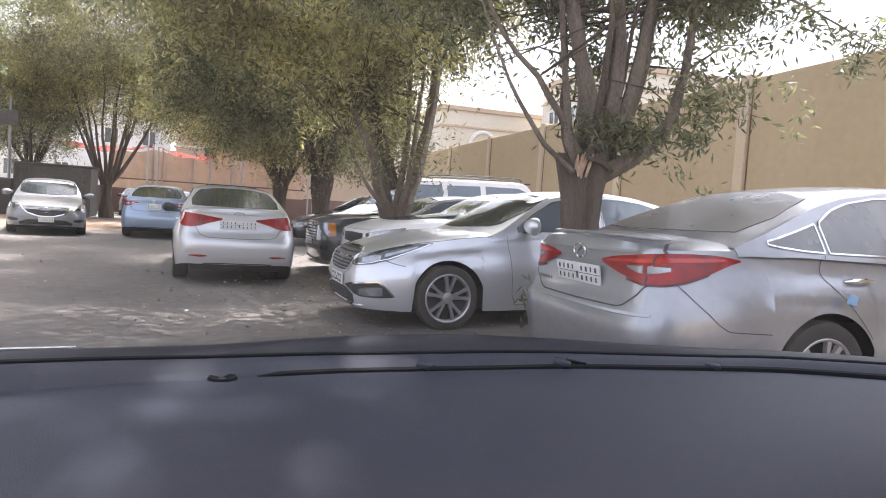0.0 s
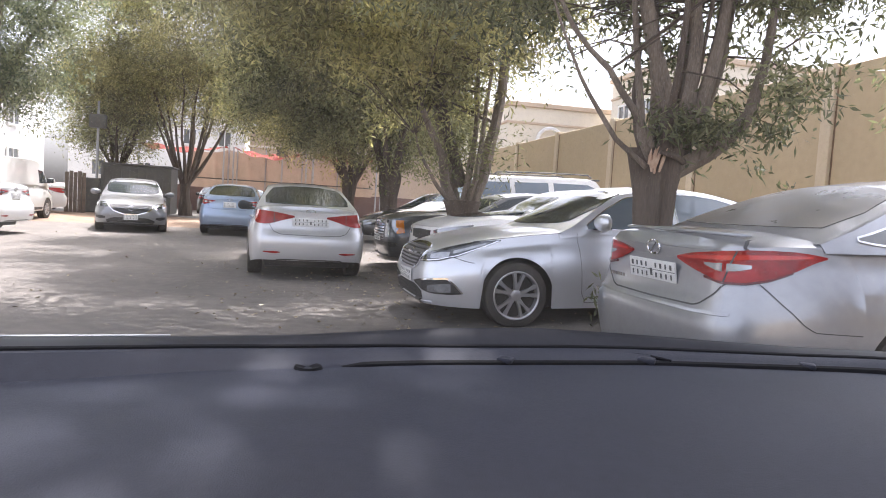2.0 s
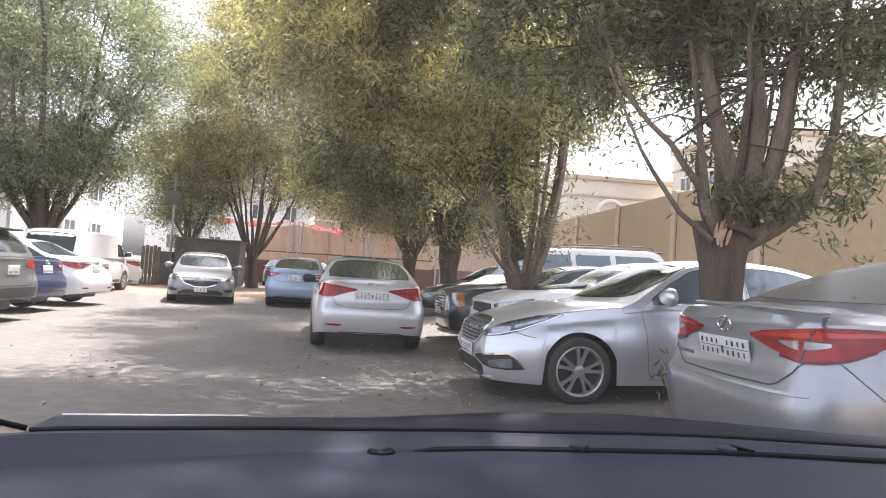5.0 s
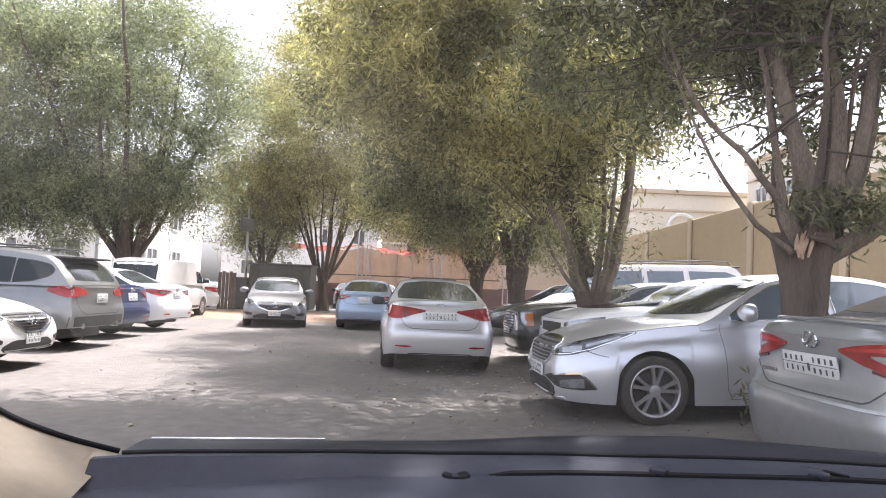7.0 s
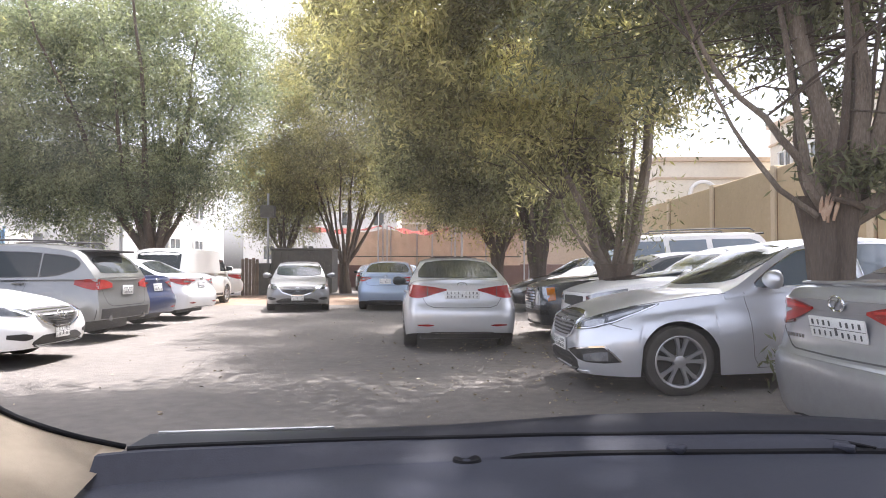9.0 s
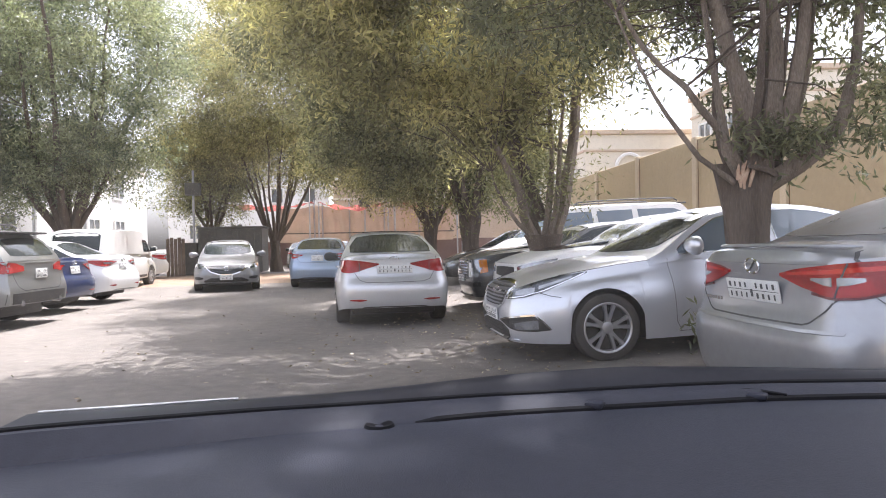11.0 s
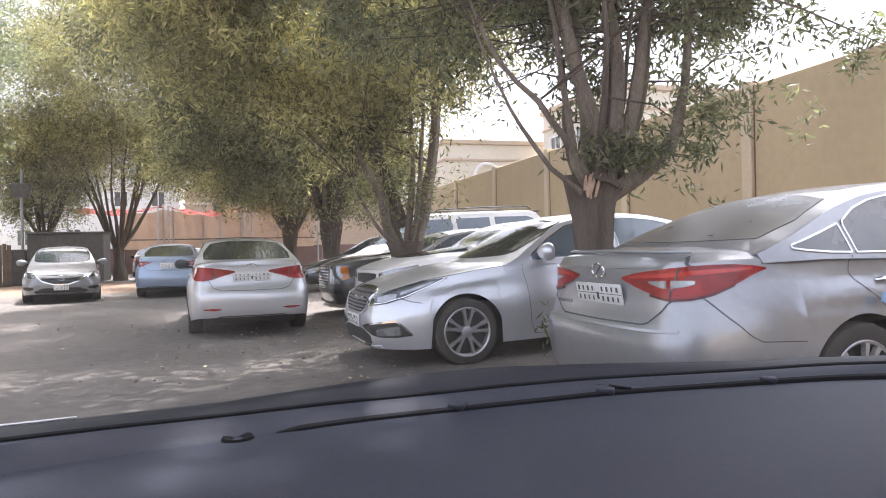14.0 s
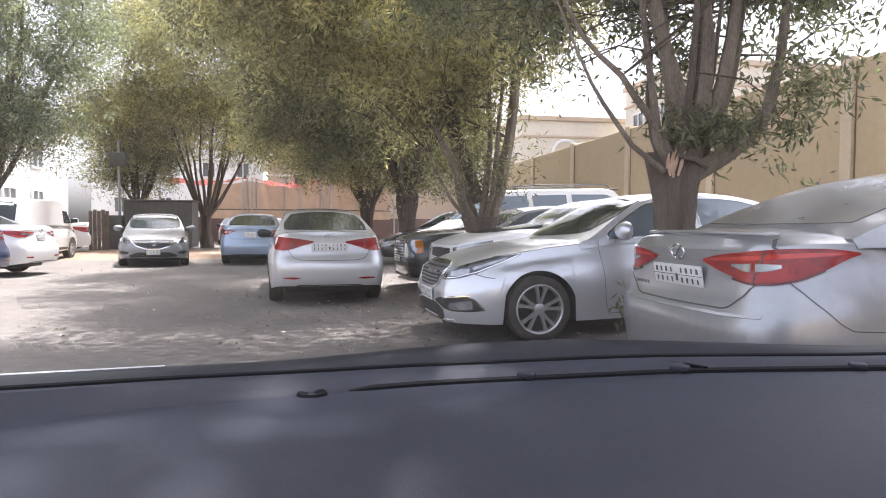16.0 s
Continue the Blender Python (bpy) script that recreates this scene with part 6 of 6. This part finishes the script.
# fallen leaves on the asphalt
rng = np.random.default_rng(8)
n = 1700
px = np.concatenate([rng.normal(1.6, 1.6, n // 2), rng.uniform(-9, 8, n - n // 2)])
py = np.concatenate([rng.normal(9.5, 2.6, n // 2), rng.uniform(2, 34, n - n // 2)])
pts = np.stack([px, py, np.array([lie(q) for q in px]) + 0.012], 1)
dr = rng.normal(size=(n, 3))
dr[:, 2] = np.abs(dr[:, 2]) * 0.10
tagged(leaves("leaf_litter", pts, dr, 0.05, 0.02, M_LITTER, None, rng), "dry fallen leaves scattered on asphalt", "litter", kind="stuff")

# ---- the car that carries the camera ----
own = empty("camera_car", pose(0, 0, 0), "silver car with dark vinyl dashboard and beige trim", "car")
edge = curve([(-0.9, 0.50), (-0.62, 0.78), (-0.49, 0.895), (-0.2, 0.985), (0.1, 1.05), (0.5, 1.07), (0.9, 1.03), (1.25, 0.90), (1.5, 0.72)], 0.12)
edz = curve([(-0.9, 1.03), (-0.48, 1.025), (-0.27, 1.021), (-0.08, 1.019), (0.03, 1.023), (0.16, 1.028), (0.32, 1.031), (0.47, 1.024), (0.62, 1.018), (0.85, 1.010), (1.05, 1.014), (1.5, 1.015)], 0.06)
sealz = curve([(-0.9, 1.03), (-0.46, 1.025), (-0.29, 1.019), (-0.07, 1.012), (0.02, 1.010), (0.16, 1.008), (0.37, 1.009), (0.57, 1.007), (0.8, 1.006), (1.07, 1.011), (1.5, 1.012)], 0.08)
bm = bmesh.new()
rows = []
for x in np.linspace(-0.495, 1.5, 76):
    r = []
    ey, ez = edge(x), edz(x)
    sz = sealz(x)
    for f, z in ((0.036, sz - 0.03), (0.040, sz - 0.003), (0.048, sz - 0.004), (0.062, 0.997 + 0.3 * (sz - 1.008)), (0.072, 0.990), (0.085, 0.989), (0.10, 0.990), (0.16, 0.987), (0.26, 0.981), (0.36, 0.966), (0.46, 0.936), (0.56, 0.88), (0.64, 0.80), (0.68, 0.62)):
        r.append(bm.verts.new((x, ey - f, z)))
    rows.append(r)
for a, b in zip(rows, rows[1:]):
    for i in range(len(a) - 1):
        bm.faces.new((a[i], a[i + 1], b[i + 1], b[i]))
part("dash_top", bm, M_DASH, own)
bm = bmesh.new()
xs = np.linspace(-0.47, 1.5, 60)
tube(bm, [(x, edge(x) - 0.033, sealz(x) - 0.004) for x in xs], [0.005] * 60, 8)
part("screen_seal", bm, M_DASHBLACK, own, "black rubber windscreen seal")
bm = bmesh.new()
rows = []
for x in xs:
    h = edz(x) - sealz(x)
    rows.append([bm.verts.new((x, edge(x) - q, sealz(x) + h * w)) for q, w in ((0.030, -0.3), (0.022, 0.25), (0.012, 0.75), (0.0, 1.0), (-0.012, 0.8), (-0.03, -0.6), (-0.034, -2.5))])
for a, b in zip(rows, rows[1:]):
    for i in range(len(a) - 1):
        bm.faces.new((a[i], a[i + 1], b[i + 1], b[i]))
part("cowl_trim", bm, M_COWL, own, "dark grey plastic cowl trim")
bm = bmesh.new()
xs = np.linspace(0.0, 1.2, 40)
tube(bm, [(x, edge(x) - 0.078, 0.9875 + 0.005 * max(0, x - 0.4)) for x in xs], [0.003] + [0.0075] * 38 + [0.003], 8)
part("defroster_slot", bm, M_DASHBLACK, own, "black defroster slot")
for x, w in ((0.25, 0.012), (0.49, 0.014), (0.77, 0.012)):
    bm = box(bmesh.new(), -w, w, -0.011, 0.011, -0.004, 0.005, 0.003)
    part("slot_bridge", bm, M_DASH, own).matrix_basis = pose(x, edge(x) - 0.074, 0.994, 0, 0, -35)
bm = bmesh.new()
tube(bm, [(-0.020, -0.004, 0), (0.0, 0, 0.002), (0.030, -0.004, 0), (0.055, -0.030, 0)], [0.002, 0.004, 0.004, 0.002], 6)
part("slot_rib", bm, M_DASHBLACK, own).matrix_basis = pose(0.475, edge(0.475) - 0.052, 0.996)
bm = bmesh.new()
lathe(bm, [(0.021, -0.004), (0.018, 0.002), (0.013, 0.001), (0.001, -0.003)], 20)
part("sensor_cap", bm, M_DASHBLACK, own, "small round black sensor").matrix_basis = pose(-0.046, 0.939, 0.991, 90, 0, 0)
# pillar trim, with its dark rubber edge towards the glass
path = [(-0.475, 0.885, 1.020), (-0.53, 0.85, 1.043), (-0.59, 0.82, 1.075), (-0.63, 0.80, 1.115), (-0.655, 0.77, 1.175), (-0.65, 0.71, 1.24), (-0.645, 0.58, 1.36), (-0.62, 0.35, 1.52)]
pf = [curve([(i, q[k]) for i, q in enumerate(path)], 0.8) for k in range(3)]
path = [(pf[0](i) - 0.014, pf[1](i), pf[2](i) - 0.006) for i in np.linspace(0, len(path) - 1, 28)]
bm = bmesh.new()
rows = []
for i, q in enumerate(path):
    q = Vector(q)
    r = []
    f = i / (len(path) - 1)
    for dx, inn, dy, dz in ((0, 0, 0.02, 0), (-0.01, 0.004, -0.03, -0.006), (-0.025, 0.018, -0.10, -0.016), (-0.035, 0.036, -0.19, -0.026), (-0.035, 0.055, -0.28, -0.034), (-0.05, 0.06, -0.40, -0.16)):
        r.append(bm.verts.new(q + Vector((dx * (0.5 + f) + inn * (1 - f) ** 3, dy * (1 - 0.3 * f), dz - 0.04 * f * (dy < -0.2)))))
    rows.append(r)
for a, b in zip(rows, rows[1:]):
    for i in range(len(a) - 1):
        bm.faces.new((a[i], a[i + 1], b[i + 1], b[i]))
bmesh.ops.solidify(bm, geom=bm.faces[:], thickness=0.01)
part("trim_panel", bm, M_BEIGE, own)
part("rubber_edge", tube(bmesh.new(), [(x, y + 0.014, z + 0.002) for x, y, z in path], [0.0036] * len(path), 8), M_DASHBLACK, own)
# bonnet edge and wiper outside the glass
sp = sedan(4.5, 1.80, 1.47, 2.65, 0.9, paint=M_SILVER)
sp["belt"] = [(a, b - 0.27) for a, b in sp["belt"]]
sp["top"] = [(a, b - 0.27) for a, b in sp["top"]]
bm = shell(sp)
bmesh.ops.rotate(bm, verts=bm.verts, cent=(0, 0, 0), matrix=Matrix.Rotation(radians(90), 3, "Z"))
bmesh.ops.translate(bm, verts=bm.verts, vec=(0.33, 0.22, 0))


def inside(f):
    c = f.calc_center_median()
    return (c.z > 0.62 and -1.45 < c.y < edge(max(-0.5, min(1.3, c.x))) + 0.05 and abs(c.x - 0.33) < 0.72) or c.z > 0.96


bmesh.ops.delete(bm, geom=[f for f in bm.faces if inside(f)], context="FACES")
for v in bm.verts:                                  # a short bonnet that falls away steeply
    x = max(-0.5, min(1.3, v.co.x))
    if v.co.y > 0.2:
        v.co.z = min(v.co.z, edz(x) - 0.08 - 0.30 * max(-0.1, v.co.y - edge(x)))
part("body_shell", bm, M_SILVER, own, "silver outer body")
tyre, rim = wheel_meshes(0.325, 0.215, 5, 0.222, "")
for x, y in ((-0.435, 1.57), (1.095, 1.57), (-0.435, -1.08), (1.095, -1.08)):
    o = new("wheel", tyre)
    o.parent = own
    o.matrix_basis = pose(x, y, 0.325, 0, 0, 90 if x < 0 else -90)
    q = new("rim", rim)
    q.parent = o
part("wiper_arm", tube(bmesh.new(), [(-0.47, 0.955, 1.021), (-0.36, 0.99, 1.016), (-0.24, 1.025, 1.013)], [0.002, 0.003, 0.002], 6), M_STEEL, own)
part("wiper_blade", tube(bmesh.new(), [(-0.48, 0.95, 1.016), (-0.36, 0.985, 1.012), (-0.19, 1.03, 1.009)], [0.003, 0.004, 0.002], 6), M_DASHBLACK, own)
# roof lining, doors and rear of the cabin, closing the car round the lens
bm = bmesh.new()
rows = []
for x in np.linspace(-0.50, 1.16, 14):
    u = (x - 0.33) / 0.83
    rows.append([bm.verts.new((x, y - 0.25 * u * u, 1.56 - 0.10 * u ** 4 - 0.05 * v)) for y, v in ((0.36, 1.0), (0.30, 0.3), (0.0, 0.0), (-0.6, 0.0), (-1.3, 0.8))])
for a, b in zip(rows, rows[1:]):
    for i in range(len(a) - 1):
        bm.faces.new((a[i], a[i + 1], b[i + 1], b[i]))
bmesh.ops.solidify(bm, geom=bm.faces[:], thickness=0.03)
part("headliner", bm, M_BEIGE, own)
bm = bmesh.new()
rows = []
for x in np.linspace(-0.42, 1.08, 14):
    u = (x - 0.33) / 0.75
    rows.append([bm.verts.new((x, y, z - 0.08 * u ** 4)) for y, z in ((0.34, 1.575), (0.0, 1.61), (-0.6, 1.61), (-1.15, 1.56), (-1.75, 1.12), (-1.80, 0.92))])
for a, b in zip(rows, rows[1:]):
    for i in range(len(a) - 1):
        bm.faces.new((a[i], a[i + 1], b[i + 1], b[i]))
bmesh.ops.solidify(bm, geom=bm.faces[:], thickness=0.02)
part("roof_skin", bm, M_SILVER, own)
for x in (-0.50, 1.16):
    part("door_pillar", tube(bmesh.new(), [(x, -0.45, 0.9), (x + (0.06 if x < 0 else -0.06), -0.5, 1.54)], [0.05, 0.045], 8), M_TRIM, own)
part("front_pillar", tube(bmesh.new(), [(1.22, 0.80, 0.98), (1.12, 0.55, 1.25), (1.05, 0.30, 1.52)], [0.05, 0.05, 0.05], 8), M_BEIGE, own)
part("door_panel", box(bmesh.new(), -0.52, -0.46, -1.3, 0.45, 0.30, 0.90, 0.02), M_DASH, own)
part("door_panel", box(bmesh.new(), 1.12, 1.18, -1.3, 0.45, 0.30, 0.90, 0.02), M_DASH, own)
part("rear_seat", box(bmesh.new(), -0.42, 1.08, -1.3, -0.8, 0.30, 1.10, 0.08), M_BEIGE, own)

# the windscreen before the lens: thin, its translucent film stands in for reflected haze
m = bpy.data.materials.new("veiled_windscreen")
m.use_nodes = True
t = m.node_tree
t.nodes.remove(t.nodes["Principled BSDF"])
tp, tl, mx = t.nodes.new("ShaderNodeBsdfTransparent"), t.nodes.new("ShaderNodeBsdfTranslucent"), t.nodes.new("ShaderNodeMixShader")
tl.inputs[0].default_value = (0.80, 0.76, 0.70, 1)
co, nz, mr = t.nodes.new("ShaderNodeTexCoord"), t.nodes.new("ShaderNodeTexNoise"), t.nodes.new("ShaderNodeMapRange")
nz.inputs["Scale"].default_value, nz.inputs["Detail"].default_value = 2.5, 3
mr.inputs[1].default_value, mr.inputs[2].default_value, mr.inputs[3].default_value, mr.inputs[4].default_value = 0.3, 0.7, 0.012, 0.028
t.links.new(co.outputs["Object"], nz.inputs["Vector"])
t.links.new(nz.outputs[0], mr.inputs[0])
t.links.new(mr.outputs[0], mx.inputs[0])
t.links.new(tp.outputs[0], mx.inputs[1])
t.links.new(tl.outputs[0], mx.inputs[2])
t.links.new(mx.outputs[0], t.nodes["Material Output"].inputs[0])
bm = bmesh.new()
rows = []
for x in np.linspace(-0.48, 1.30, 20):
    u = (x - 0.40) / 0.9
    y0, z0 = edge(x) + 0.02, edz(x)
    rows.append([bm.verts.new((x * (1 - 0.12 * f), y0 + (0.34 - 0.20 * u * u - y0) * f, z0 + (1.54 - z0) * f + 0.03 * math.sin(math.pi * f))) for f in np.linspace(0, 1, 8)])
for a, b in zip(rows, rows[1:]):
    for i in range(len(a) - 1):
        bm.faces.new((a[i], a[i + 1], b[i + 1], b[i]))
glass = part("windscreen_glass", bm, m, own, "clear windscreen with a thin film added for reflected haze")
glass.visible_shadow = False
